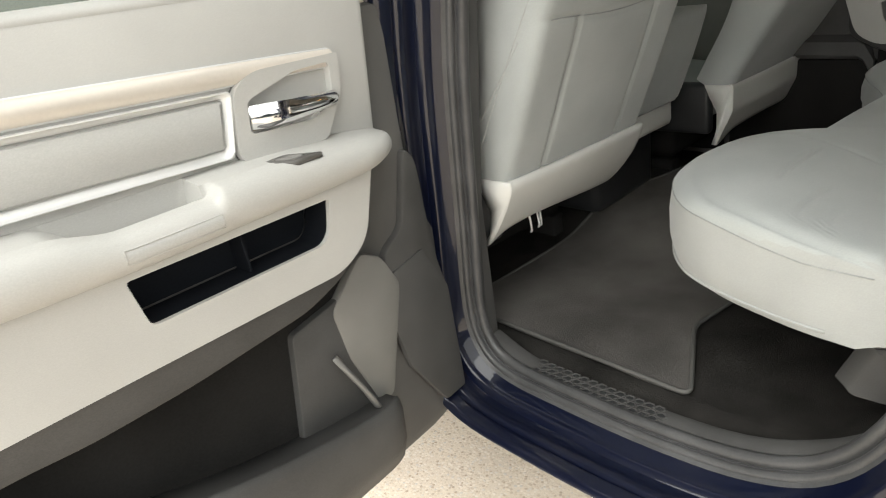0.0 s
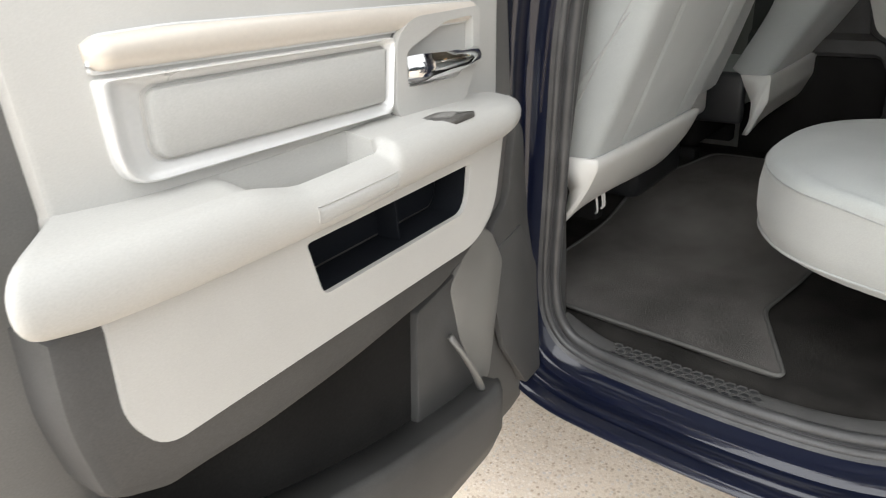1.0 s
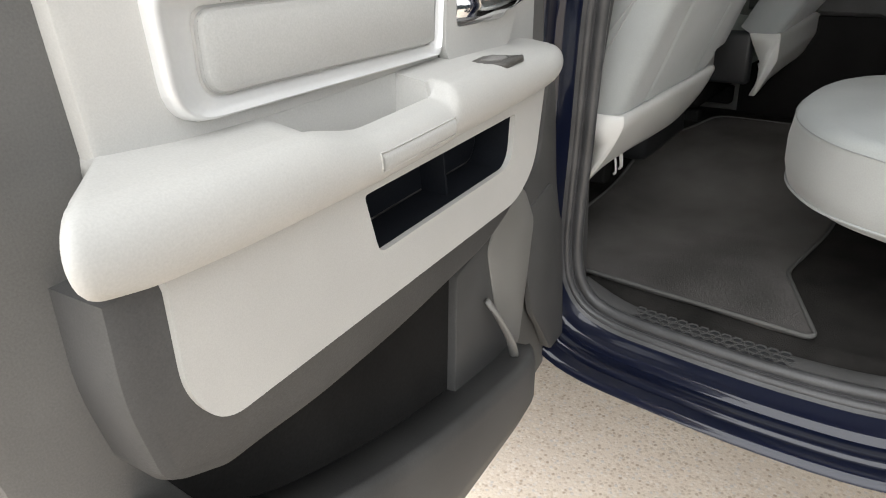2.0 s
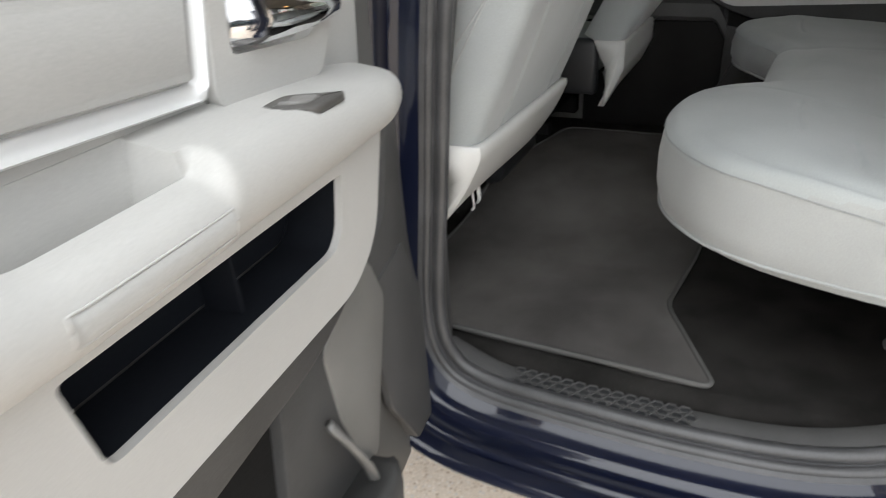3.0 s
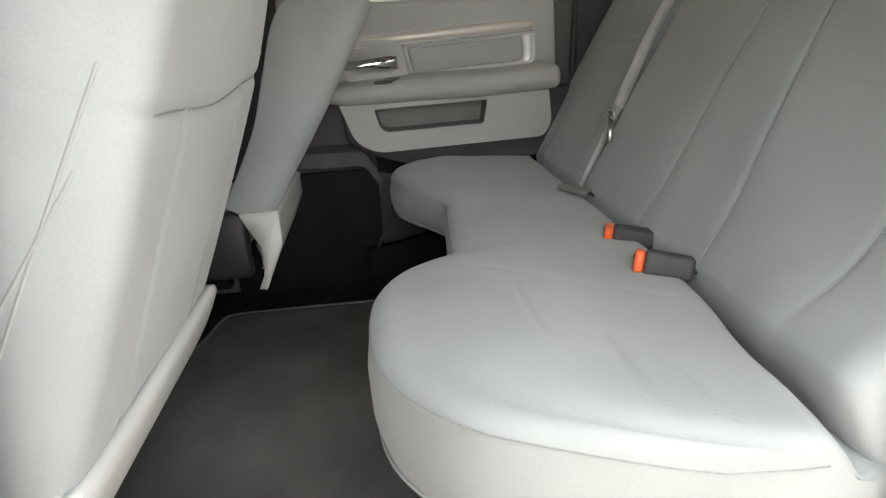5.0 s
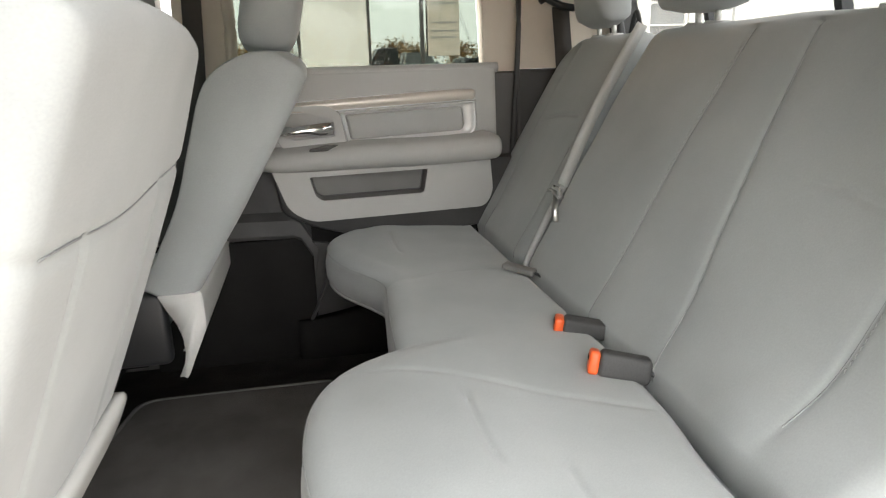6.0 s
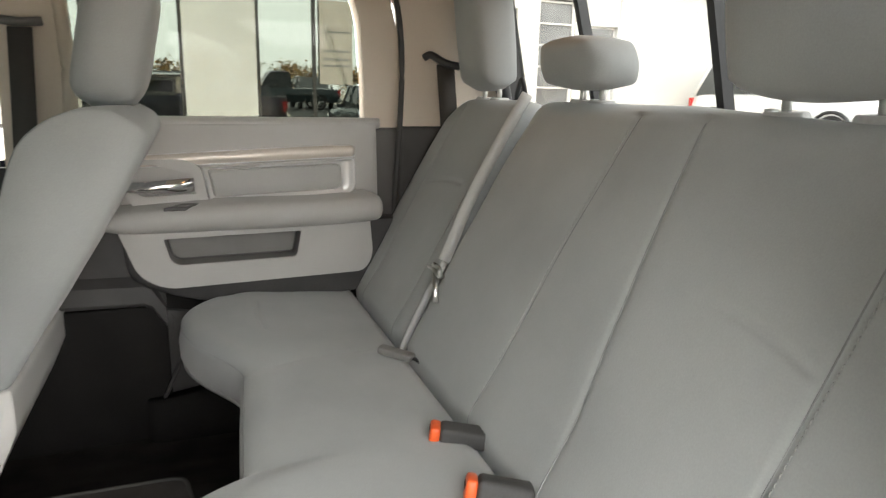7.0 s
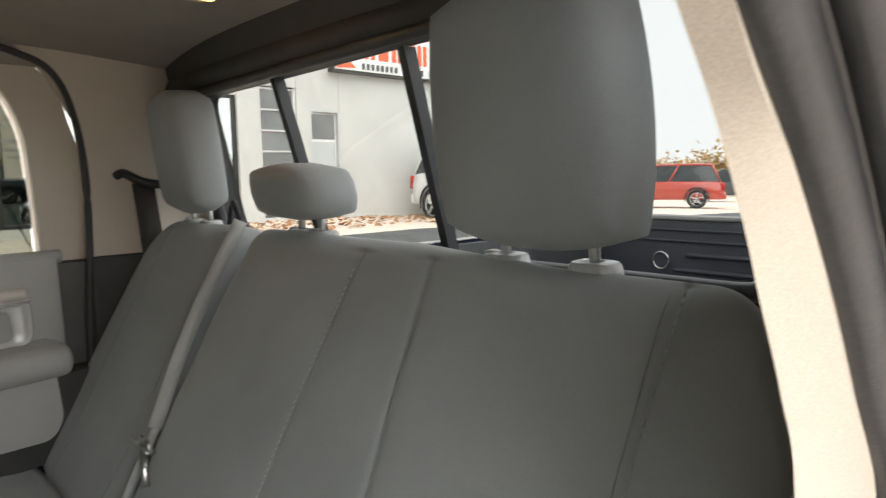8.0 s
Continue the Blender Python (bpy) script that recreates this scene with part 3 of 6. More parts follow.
    sharp(bz, 40)
    bm = bmesh.new()
    tube(bm, [L(s, 0.0055, z) for s, z in grown(bo, 0.0008)], 0.0012, 5, True, 1.0, (0, 1, 0))
    part("bezel_joint", bm, M["mid"], root, "dark joint round the bezel")
    # the far door's cup is darker, its shade put into the colour
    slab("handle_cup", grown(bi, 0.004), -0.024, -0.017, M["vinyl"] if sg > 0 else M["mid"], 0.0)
    bm = bmesh.new()
    ring = []
    for s, zc, hh, dd in ((0.366, 1.374, 0.017, 0.010), (0.345, 1.374, 0.018, 0.026), (0.30, 1.372, 0.016, 0.031), (0.25, 1.370, 0.014, 0.032), (0.21, 1.370, 0.012, 0.028), (0.200, 1.370, 0.010, 0.020)):
        ring.append([L(s, dd + dx, zc + dzz + trim) for dx, dzz in ((-0.007, -hh), (0.0, -hh), (0.006, -hh * 0.5), (0.008, 0), (0.006, hh * 0.5), (0.0, hh), (-0.007, hh))])
    loft(bm, ring, True, True)
    sharp(part("lever", bm, M["chrome"], root, "chrome pull lever"), 50)
    # armrest, swept along s, with the grab cup let into its top
    zt = curve_of([(0.10, 1.290), (0.20, 1.298), (0.40, 1.312), (0.65, 1.317), (0.80, 1.326), (0.94, 1.335)])
    zb = curve_of([(0.10, 1.256), (0.20, 1.242), (0.45, 1.243), (0.65, 1.246), (0.86, 1.259), (0.94, 1.276)])
    bm = bmesh.new()
    rings = []
    NS = 200
    arm = 0.942 if sg > 0 else 0.862
    for k in range(NS + 1):
        s = lerp(0.105, arm, k / NS)
        e0, e1 = (s - 0.105) / 0.11, (arm - s) / 0.030
        fill = 1.0
        for e in (e0, e1):
            if e < 1:
                fill = min(fill, math.sqrt(max(0.0, 1 - (1 - e) ** 2)))
        D = 0.014 + 0.066 * fill
        cup = max(0.0, min(1.0, (s - 0.492) / 0.004)) * max(0.0, min(1.0, (0.70 - s) / 0.10))
        cup = cup * cup * (3 - 2 * cup) * (1 if sg > 0 else 0)
        dip = max(0.0, min(1.0, (s - 0.470) / 0.02)) * max(0.0, min(1.0, (0.70 - s) / 0.09))
        dip = dip * dip * (3 - 2 * dip) * (0.016 if sg > 0 else 0.0)
        t_, b_ = zt(s), zb(s)
        if fill < 1:
            mid = (t_ + b_) / 2
            sq = 0.72 + 0.28 * fill
            t_, b_ = mid + (t_ - mid) * sq, mid + (b_ - mid) * sq
        ring = [L(s, -0.012, t_ + 0.004 + 0.010 * fill)]
        for f in (0.03, 0.06, 0.085, 0.2, 0.3, 0.4, 0.5, 0.56, 0.60, 0.64):
            inside = 1.0 if 0.07 < f < 0.58 else 0.0
            ring.append(L(s, D * f, t_ + 0.010 * (1 - f / 0.64) * fill - 0.055 * cup * inside - (dip if f >= 0.58 else 0)))
        tf = t_ - dip
        for a in range(0, 181, 15):
            an = radians(90 - a)
            rad = (tf - b_) / 2 - 0.001
            ring.append(L(s, D * 0.66 + D * 0.34 * math.cos(an), (tf + b_) / 2 + rad * math.sin(an)))
        ring += [L(s, D * 0.4, b_ + 0.004), L(s, -0.012, b_ + 0.006)]
        sh = max(0.0, min(1.0, (s - 0.78) / 0.17))
        for v in ring:
            v.x -= sg * sh * 0.095 * (1 - min(1.0, max(0.0, v.y) / 0.075))
        rings.append(ring)
    loft(bm, rings, True, True)
    ar = part("armrest", bm, M["vinyl_soft"], root, "padded pale grey armrest with a grab cup")
    sharp(ar, 60)
    # shallow badge panel pressed into the armrest's face
    def face(s, an, lift):
        dip = max(0.0, min(1.0, (s - 0.470) / 0.02)) * max(0.0, min(1.0, (0.70 - s) / 0.09))
        tf = zt(s) - dip * dip * (3 - 2 * dip) * 0.016
        return L(s, 0.08 * 0.66 + (0.08 * 0.34 + lift) * math.cos(radians(an)), (tf + zb(s)) / 2 + ((tf - zb(s)) / 2 + lift) * math.sin(radians(an)))

    if sg > 0:
        ring = [(s, a) for s, a in [(lerp(0.488, 0.624, k / 14), lerp(16, 18, k / 14)) for k in range(15)] + [(0.6245, lerp(18, -22, k / 8)) for k in range(1, 8)] + [(lerp(0.622, 0.486, k / 14), lerp(-22, -26, k / 14)) for k in range(15)] + [(0.4865, lerp(-26, 16, k / 8)) for k in range(1, 8)]]
        bm = bmesh.new()
        tube(bm, [face(s, a, 0.0002) for s, a in ring], 0.0009, 6, True)
        bd = part("badge_frame", bm, M["vinyl_soft"], root, "thin raised badge border")
        bm = bmesh.new()
        loft(bm, [[face(lerp(0.489, 0.622, k / 14), lerp(14, -22, q / 6), 0.0004 + 0.0008 * (0 < q < 6)) for q in range(7)] for k in range(15)], False)
        part("badge", bm, M["pad"], bd, "plain grey badge plate")
    # window switch
    sp = rounded([(0.392, 0.036), (0.338, 0.036), (0.290, 0.071), (0.344, 0.071)], 0.007, 4)
    zsw = zt(0.32)
    tilt = lambda d: 0.010 * (1 - d / 0.051)
    bm = plate([L(s, d, zsw - 0.004 + tilt(d)) for s, d in sp], (0, 0, 0.0075), 0.002)
    sw = part("switch_plate", bm, M["switch"], root, "dark grey window switch plate")
    bm = bmesh.new()
    ring = [[L(0.329 + 0.024 * k / 6 - (d - 0.055) * 1.2, d, zsw + 0.0030 + tilt(d) + h * (0.25 + 0.45 * abs(k - 3) / 3)) for d, h in ((0.044, 0), (0.047, 0.005), (0.060, 0.005), (0.063, 0))] for k in range(7)]
    loft(bm, ring, True, True)
    part("rocker", bm, M["grey_plastic"], sw, "grey window rocker")
    # lower pale panel with the open pocket
    end = 0.0 if sg > 0 else 0.040
    lo = rounded([(0.853 - end, 1.262), (0.862 - end, 1.160), (0.838 - end, 1.116), (0.288, 1.097), (0.225, 1.13), (0.180, 1.262)], [0.0, 0.03, 0.03, 0.03, 0.05, 0.0], 6)
    pk = rounded([(0.626, 1.236), (0.613, 1.166), (0.318, 1.157), (0.300, 1.172), (0.287, 1.226)], [0.006, 0.012, 0.014, 0.014, 0.006], 4)
    bm = holed(lo, pk, (0.46, 1.195), LL, (-0.012, 0.054), 0.046)
    sharp(part("lower_panel", bm, M["vinyl"], root, "pale grey lower panel with an open pocket"), 40)
    # pocket shade is painted into the lining: near black here, grey on the far door
    bm = bmesh.new()
    loft(bm, [[L(s, 0.047, z) for s, z in grown(pk, -0.001)], [L(s, -0.006, z) for s, z in grown(pk, 0.002)]])
    part("pocket_liner", bm, M["pocket"] if sg > 0 else M["grey_plastic"], root, "pocket walls darkened with the recess shade")
    slab("pocket_back", grown(pk, 0.006), -0.010, -0.004, M["pocket"] if sg > 0 else M["grey_plastic"], 0.0, "pocket lining darkened with the recess shade")
    if sg > 0:
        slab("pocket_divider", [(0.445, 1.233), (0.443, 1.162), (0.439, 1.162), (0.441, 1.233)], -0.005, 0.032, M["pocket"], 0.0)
    # map pocket: dark wall, bulged front, side cheek, pull; darker on the far door for its shade
    band = rounded([(0.90, 1.262), (0.908, 1.178), (0.899, 1.10), (0.885, 1.085), (0.84, 1.063), (0.80, 1.060), (0.727, 1.051), (0.583, 1.047), (0.44, 1.053), (0.37, 1.055), (0.29, 1.078), (0.20, 1.125), (0.19, 1.262), (0.265, 1.262), (0.285, 1.146), (0.64, 1.152), (0.66, 1.262)], [0.0, 0.03, 0.03, 0.03, 0.01, 0.03, 0.05, 0.05, 0.05, 0.03, 0.03, 0.03, 0.0, 0.0, 0.01, 0.01, 0.0], 4)
    slab("carrier", band, -0.012, 0.047, M["dark"], 0.014, "charcoal plastic carrier below the armrest")
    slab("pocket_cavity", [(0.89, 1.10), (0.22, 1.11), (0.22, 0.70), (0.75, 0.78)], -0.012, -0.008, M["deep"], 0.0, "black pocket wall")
    lip = curve_of([(0.20, 0.79), (0.326, 0.806), (0.53, 0.853), (0.70, 0.913), (0.80, 0.965), (0.90, 1.06)])
    bm = bmesh.new()
    rings = []
    for k in range(37):
        s = lerp(0.22, 0.90, k / 36)
        t_ = lip(s)
        b_ = 0.625 + max(0, s - 0.62) * 1.15
        e = min(1.0, min(s - 0.20, 0.915 - s) / 0.07)
        D = 0.012 + 0.05 * math.sqrt(max(0.0, 1 - (1 - e) ** 2))
        rings.append([L(s, -0.011, t_ - 0.004), L(s, D - 0.014, t_ - 0.001), L(s, D - 0.006, t_ + 0.004), L(s, D, t_ - 0.003), L(s, D + 0.004, t_ - 0.02),
                      L(s, D, lerp(t_, b_, 0.55)), L(s, D * 0.6, lerp(t_, b_, 0.88)), L(s, -0.011, b_)])
    loft(bm, rings, True, True)
    # far door: black here stands for the shade near the floor
    part("map_pocket", bm, M["dark"] if sg > 0 else M["deep"], root, "charcoal plastic map pocket, blackened for shade on the far door")
    # cheek and rim: lit grey on the open door, shaded charcoal on the far one
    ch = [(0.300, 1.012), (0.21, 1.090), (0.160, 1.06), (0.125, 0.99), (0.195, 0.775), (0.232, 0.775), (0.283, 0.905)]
    slab("pocket_cheek", rounded(ch, 0.015, 3), -0.012, 0.010, M["grey_plastic"] if sg > 0 else M["dark"], 0.006, "plastic pocket cheek, toned grey or charcoal by its light")
    slab("pocket_side", rounded([(0.388, 1.012), (0.27, 1.030), (0.20, 0.78), (0.42, 0.80)], 0.01, 3), -0.012, 0.0065, M["dark"], 0.004, "charcoal pocket side")
    bm = bmesh.new()
    tube(bm, smooth_path([L(0.322, 0.016, 0.935), L(0.312, 0.028, 0.905), L(0.285, 0.036, 0.845), L(0.262, 0.032, 0.795)], 5), 0.0085, 8, False, 0.6)
    part("pocket_rim", bm, M["grey_plastic"] if sg > 0 else M["dark"], root, "rounded pocket rim, toned grey or charcoal by its light")
    shut = [(0.09, 1.09), (0.150, 1.06), (0.15, 0.97), (0.115, 0.80), (0.05, 0.66), (-0.02, 0.66), (-0.012, 0.92), (0.012, 1.02), (0.022, 1.21), (0.05, 1.24)]
    slab("shut_face", rounded(shut, 0.02, 3), -0.012, 0.004, M["dark"], 0.006, "charcoal shut face")
    edge = [(0.145, 1.015), (0.165, 0.99), (0.165, 0.93), (0.135, 0.80), (0.048, 0.662), (-0.018, 0.662), (-0.010, 0.92), (0.048, 1.030)]
    slab("hinge_cover", rounded(edge, 0.008, 3), -0.004, 0.008, M["dark"], 0.003, "charcoal hinge cover")
    return root


lm = Matrix(((-math.cos(radians(7)), math.sin(radians(7)), 0, -0.85), (-math.sin(radians(7)), -math.cos(radians(7)), 0, 0.285), (0, 0, 1, 0), (0, 0, 0, 1)))
door("door_1", "open rear truck door with pale grey trim and chrome lever", lm, 1)
rm = Matrix(((0, -1, 0, 0.87), (1, 0, 0, 0.25), (0, 0, 1, 0), (0, 0, 0, 1)))
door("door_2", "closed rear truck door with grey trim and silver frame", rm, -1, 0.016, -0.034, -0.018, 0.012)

# ---- right side of the cab: pillars, front door, roof ----
def wall_part(name, bm, material, label, smooth=False, category="cab trim"):
    return tagged(part(name, bm, material, None, "", smooth), label, category, kind="structure")


# right C pillar: beige above, charcoal below
bm = plate([(0.875, -0.668, 1.521), (0.875, -0.80, 1.521), (0.875, -1.02, 1.54), (0.86, -0.98, 2.01), (0.86, -0.52, 2.01), (0.868, -0.600, 1.945), (0.872, -0.655, 1.84), (0.874, -0.672, 1.72)], (0.05, 0, 0), 0.012)
sharp(wall_part("pillar_trim_rear", bm, M["pillar"], "beige plastic pillar trim beside the rear seat", True), 40)
wall_part("quarter_panel", boxed((0.872, -1.02, 0.60), (0.95, -0.664, 1.520), 0.01), M["dark"], "charcoal plastic quarter trim")
bm = bmesh.new()
tube(bm, smooth_path([(0.872, -0.640, 1.10), (0.872, -0.655, 1.40), (0.872, -0.664, 1.53), (0.872, -0.668, 1.70), (0.870, -0.655, 1.83), (0.866, -0.622, 1.925), (0.860, -0.56, 1.968), (0.858, -0.42, 1.985), (0.858, 0.20, 1.985)], 6), 0.008, 8)
wall_part("door_seal_right", bm, M["dark"], "dark rubber seal beside the closed rear door", True)
# right B pillar with belt loop
bm = plate([(0.865, 0.145, 1.42), (0.865, 0.29, 1.42), (0.865, 0.285, 1.55), (0.85, 0.27, 1.99), (0.85, 0.14, 1.99), (0.865, 0.14, 1.5)], (0.08, 0, 0), 0.015)
sharp(wall_part("pillar_trim_middle", bm, M["pillar"], "beige middle pillar trim", True), 40)
# matt black carries the far footwell's shade
wall_part("kick_panel", boxed((0.85, -0.03, 0.66), (0.90, 0.44, 1.062), 0.004), M["deep"], "kick panel below the middle pillar, blackened for shade", True)
bm = bmesh.new()
rings = []
for y, drop, top in ((-0.030, 0.060, 1.10), (-0.018, 0.040, 1.12), (0.000, 0.010, 1.16), (0.020, 0.0, 1.24), (0.045, 0.0, 1.42), (0.20, -0.004, 1.42), (0.44, -0.012, 1.42)):
    rings.append([Vector((x, y, z)) for x, z in ((0.90, top), (0.876, top), (0.868, min(top, 1.14) - drop * 0.8), (0.850, 1.128 - drop), (0.838, 1.120 - drop), (0.832, 1.078 - drop), (0.840, 1.068 - drop), (0.90, 1.060 - drop))])
loft(bm, rings, True, True)
sharp(wall_part("pillar_foot", bm, M["dark"], "grey plastic foot of the middle pillar", True), 30)
# right front door, closed, seen past the seats
fo = [(0.32, 0.62), (1.30, 0.62), (1.32, 1.50), (1.10, 1.78), (0.95, 1.92), (0.32, 1.92)]
fi = rounded([(0.37, 1.53), (1.22, 1.53), (1.03, 1.75), (0.90, 1.86), (0.37, 1.86)], 0.04, 3)
bm = holed(fo, fi, (0.70, 1.68), lambda u, v, d: Vector((d, u, v)), (0.95, 0.875), 0.95)
wall_part("front_door_right", bm, M["grey_plastic"], "grey trim of the closed front door")
p = part("window_1", plate([(0.915, u, v) for u, v in grown(fi, 0.01)], (0.005, 0, 0)), M["front_glass"], None, "", False)
tagged(p, "tinted front door window", "window", kind="structure")
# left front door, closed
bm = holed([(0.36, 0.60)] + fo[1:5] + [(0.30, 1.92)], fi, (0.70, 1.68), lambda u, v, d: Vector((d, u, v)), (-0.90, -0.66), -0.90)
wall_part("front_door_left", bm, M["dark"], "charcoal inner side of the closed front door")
p = part("window_2", plate([(-0.80, u, v) for u, v in grown(fi, 0.01)], (-0.005, 0, 0)), M["front_glass"], None, "", False)
tagged(p, "tinted front door window", "window", kind="structure")
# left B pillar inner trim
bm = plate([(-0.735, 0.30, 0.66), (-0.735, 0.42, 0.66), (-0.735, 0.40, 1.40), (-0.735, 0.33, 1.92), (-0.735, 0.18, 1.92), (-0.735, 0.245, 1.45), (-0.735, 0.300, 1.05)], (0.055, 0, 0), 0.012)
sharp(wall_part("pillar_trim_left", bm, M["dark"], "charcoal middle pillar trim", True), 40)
# left C pillar: a beige strip from the seal to the inner edge
bm = bmesh.new()
seal_line = smooth_path([(-0.73, -0.333, 1.829), (-0.728, -0.405, 1.745), (-0.728, -0.431, 1.719), (-0.728, -0.457, 1.698), (-0.728, -0.499, 1.65), (-0.728, -0.536, 1.6), (-0.728, -0.578, 1.539), (-0.728, -0.6, 1.377), (-0.728, -0.576, 1.138), (-0.722, -0.53, 0.9)], 6)
inner = smooth_path([(-0.716, -0.325, 1.825), (-0.714, -0.399, 1.747), (-0.714, -0.425, 1.717), (-0.714, -0.451, 1.679), (-0.714, -0.467, 1.651), (-0.714, -0.493, 1.607), (-0.714, -0.514, 1.557), (-0.707, -0.552, 1.403), (-0.701, -0.548, 1.147), (-0.696, -0.51, 0.91)], 6)
deep = [Vector((-0.680, p.y - 0.10, p.z)) for p in inner]
far = [Vector((-0.69, -1.0, p.z)) for p in inner]
rings = [[Vector((-0.722, p.y - 0.045, p.z)) for p in seal_line], seal_line, inner, [p + Vector((0.003, -0.02, 0)) for p in inner], deep, far]
loft(bm, rings, False)
sharp(wall_part("pillar_trim_rear_left", bm, M["pillar"], "beige pillar trim behind the open door", True), 30)

# roof with its lining
bm = bmesh.new()
rings = []
for k in range(13):
    y = lerp(-0.97, 1.0, k / 12)
    rings.append([Vector((XC + q * 0.80, y, 2.035 - 0.045 * q ** 4 - 0.05 * abs((y - 0.1) / 1.1) ** 3)) for q in [-1 + 2 * i / 20 for i in range(21)]])
loft(bm, rings, False)
wall_part("ceiling", bm, M["headliner"], "beige cloth headliner", True, "ceiling")
bm = bmesh.new()
loft(bm, [[p + Vector((0, 0, 0.05)) for p in r] for r in [[Vector((XC + q * 0.86, lerp(-1.0, 1.05, k / 6), 2.05 - 0.06 * q ** 4)) for q in [-1 + 2 * i / 12 for i in range(13)]] for k in range(7)]], False)
truck_part("roof", bm, M["paint"], "dark blue roof")
for x, nm in ((-0.735, "left"), (0.90, "right")):
    bm = bmesh.new()
    tube(bm, [(x, y, 1.985) for y in (-0.98, -0.5, 0, 0.5, 0.95)], 0.035, 10)
    wall_part("roof_rail_" + nm, bm, M["headliner"], "beige roof rail trim", True)
# dome lamp, lit
dome = thing("dome_lamp", "warm lit dome lamp in the headliner", "lamp")
part("lamp_base", boxed((0.12, -0.722, 1.996), (0.32, -0.58, 2.035), 0.006), M["pillar"], dome)
glow = bpy.data.materials.new("lit_lamp_lens")
glow.use_nodes = True
gb = glow.node_tree.nodes["Principled BSDF"]
gb.inputs["Base Color"].default_value = (0.9, 0.7, 0.45, 1)
gb.inputs["Emission Color"].default_value = (1.0, 0.48, 0.15, 1)
gb.inputs["Emission Strength"].default_value = 2.2
part("lens", boxed((0.18, -0.718, 1.987), (0.270, -0.62, 1.998), 0.005), glow, dome, "warm glowing lens")

# rear wall and sliding rear window
RW = lambda u, v, d: Vector((u, -0.96 + (v - 1.60) * 0.27 + d, v))
ro = [(-0.72, 0.60), (0.96, 0.60), (0.93, 2.03), (-0.69, 2.03)]
ri = rounded([(-0.55, 1.56), (0.80, 1.56), (0.765, 1.895), (-0.515, 1.915)], 0.05, 5)
bm = holed(ro, ri, (0.12, 1.74), RW, (-0.09, 0.0), -0.06)
wall_part("wall_rear", bm, M["dark"], "dark rear cab wall round the sliding window")
bm = bmesh.new()
tube(bm, [RW(u, v, 0.004) for u, v in ri], 0.012, 8, True)
wall_part("rear_window_rubber", bm, M["rubber"], "black rubber round the rear window", True)
p = part("window_3", plate([RW(u, v, -0.045) for u, v in grown(ri, 0.01)], (0, -0.005, 0)), M["glass"], None, "", False)
p.visible_shadow = False
tagged(p, "lightly tinted sliding rear window", "window", kind="structure")
for x0, x1 in ((0.405, 0.418), (0.008, 0.010)):
    bm = bmesh.new()
    a, b = RW(x0, 1.57, -0.035), RW(x1, 1.90, -0.035)
    loft(bm, [[q + Vector((dx, dy, 0)) for dx, dy in ((-0.009, -0.012), (0.009, -0.012), (0.009, 0.012), (-0.009, 0.012))] for q in (a, b)], True, True)
    wall_part("window_divider", bm, M["black"], "black divider of the sliding rear window")
# upper header of the rear window, dark
bm = bmesh.new()
tube(bm, [(x, -0.885, 1.915 + 0.02 * (1 - ((x - XC) / 0.8) ** 2)) for x in np.linspace(-0.64, 0.86, 14)], 0.028, 8)
wall_part("window_header", bm, M["dark"], "dark header trim above the rear window", True)

# front of the cab: dash, cowl, windscreen
bm = bmesh.new()
prof = [(1.05, 0.70), (0.98, 1.05), (0.92, 1.18), (0.95, 1.34), (1.10, 1.42), (1.45, 1.44), (1.45, 0.60)]
loft(bm, [[Vector((x, y, z)) for y, z in prof] for x in (-0.66, -0.2, 0.4, 0.90)], True, True)
wall_part("dashboard", bm, M["grey_plastic"], "grey dashboard across the cab front", True)
ws_o = [(-0.74, 1.38), (0.98, 1.38), (0.90, 2.03), (-0.66, 2.03)]
ws_i = rounded([(-0.64, 1.45), (0.88, 1.45), (0.80, 1.92), (-0.56, 1.92)], 0.05, 4)
WS = lambda u, v, d: Vector((u, 1.55 - (v - 1.40) * 1.05 + d, v))
bm = holed(ws_o, ws_i, (0.12, 1.68), WS, (0.04, 0.0), 0.04)
wall_part("wall_front", bm, M["headliner"], "beige frame of the windscreen")
# dark glass dims the light that reaches the rear bench
p = part("window_4", plate([WS(u, v, 0.02) for u, v in grown(ws_i, 0.01)], (0, 0.005, 0)), M["front_glass"], None, "", False)
tagged(p, "windscreen darkened to hold back light from the front", "window", kind="structure")
wall_part("firewall", boxed((-0.9, 1.30, 0.50), (1.1, 1.5, 1.40)), M["black"], "black firewall")


# ---- rear bench ----
bench = thing("rear_bench_seat", "split grey cloth rear bench seat with three headrests", "seat", pose(XC, -0.5, 0.70))
BI = bench.matrix_basis.inverted()


def bench_part(name, bm, material, label="", parent=None):
    for v in bm.verts:
        v.co = BI @ v.co
    return part(name, bm, material, bench if parent is None else parent, label)


# front edge of the cushion as (x, y): a wide lobe, a straight middle, a slanting narrow lobe
FRONT = [(-0.664, -0.405), (-0.656, -0.335), (-0.640, -0.27), (-0.612, -0.185), (-0.57, -0.112), (-0.50, -0.052), (-0.43, -0.018), (-0.34, -0.004), (-0.24, -0.006), (-0.17, -0.018),
         (-0.12, -0.040), (-0.085, -0.075), (-0.06, -0.115), (-0.045, -0.148), (-0.03, -0.158), (0.0, -0.161), (0.15, -0.170), (0.30, -0.182), (0.345, -0.185), (0.375, -0.178),
         (0.43, -0.152), (0.50, -0.112), (0.57, -0.082), (0.65, -0.068), (0.74, -0.075), (0.81, -0.110), (0.86, -0.175), (0.895, -0.265), (0.915, -0.36), (0.924, -0.47)]
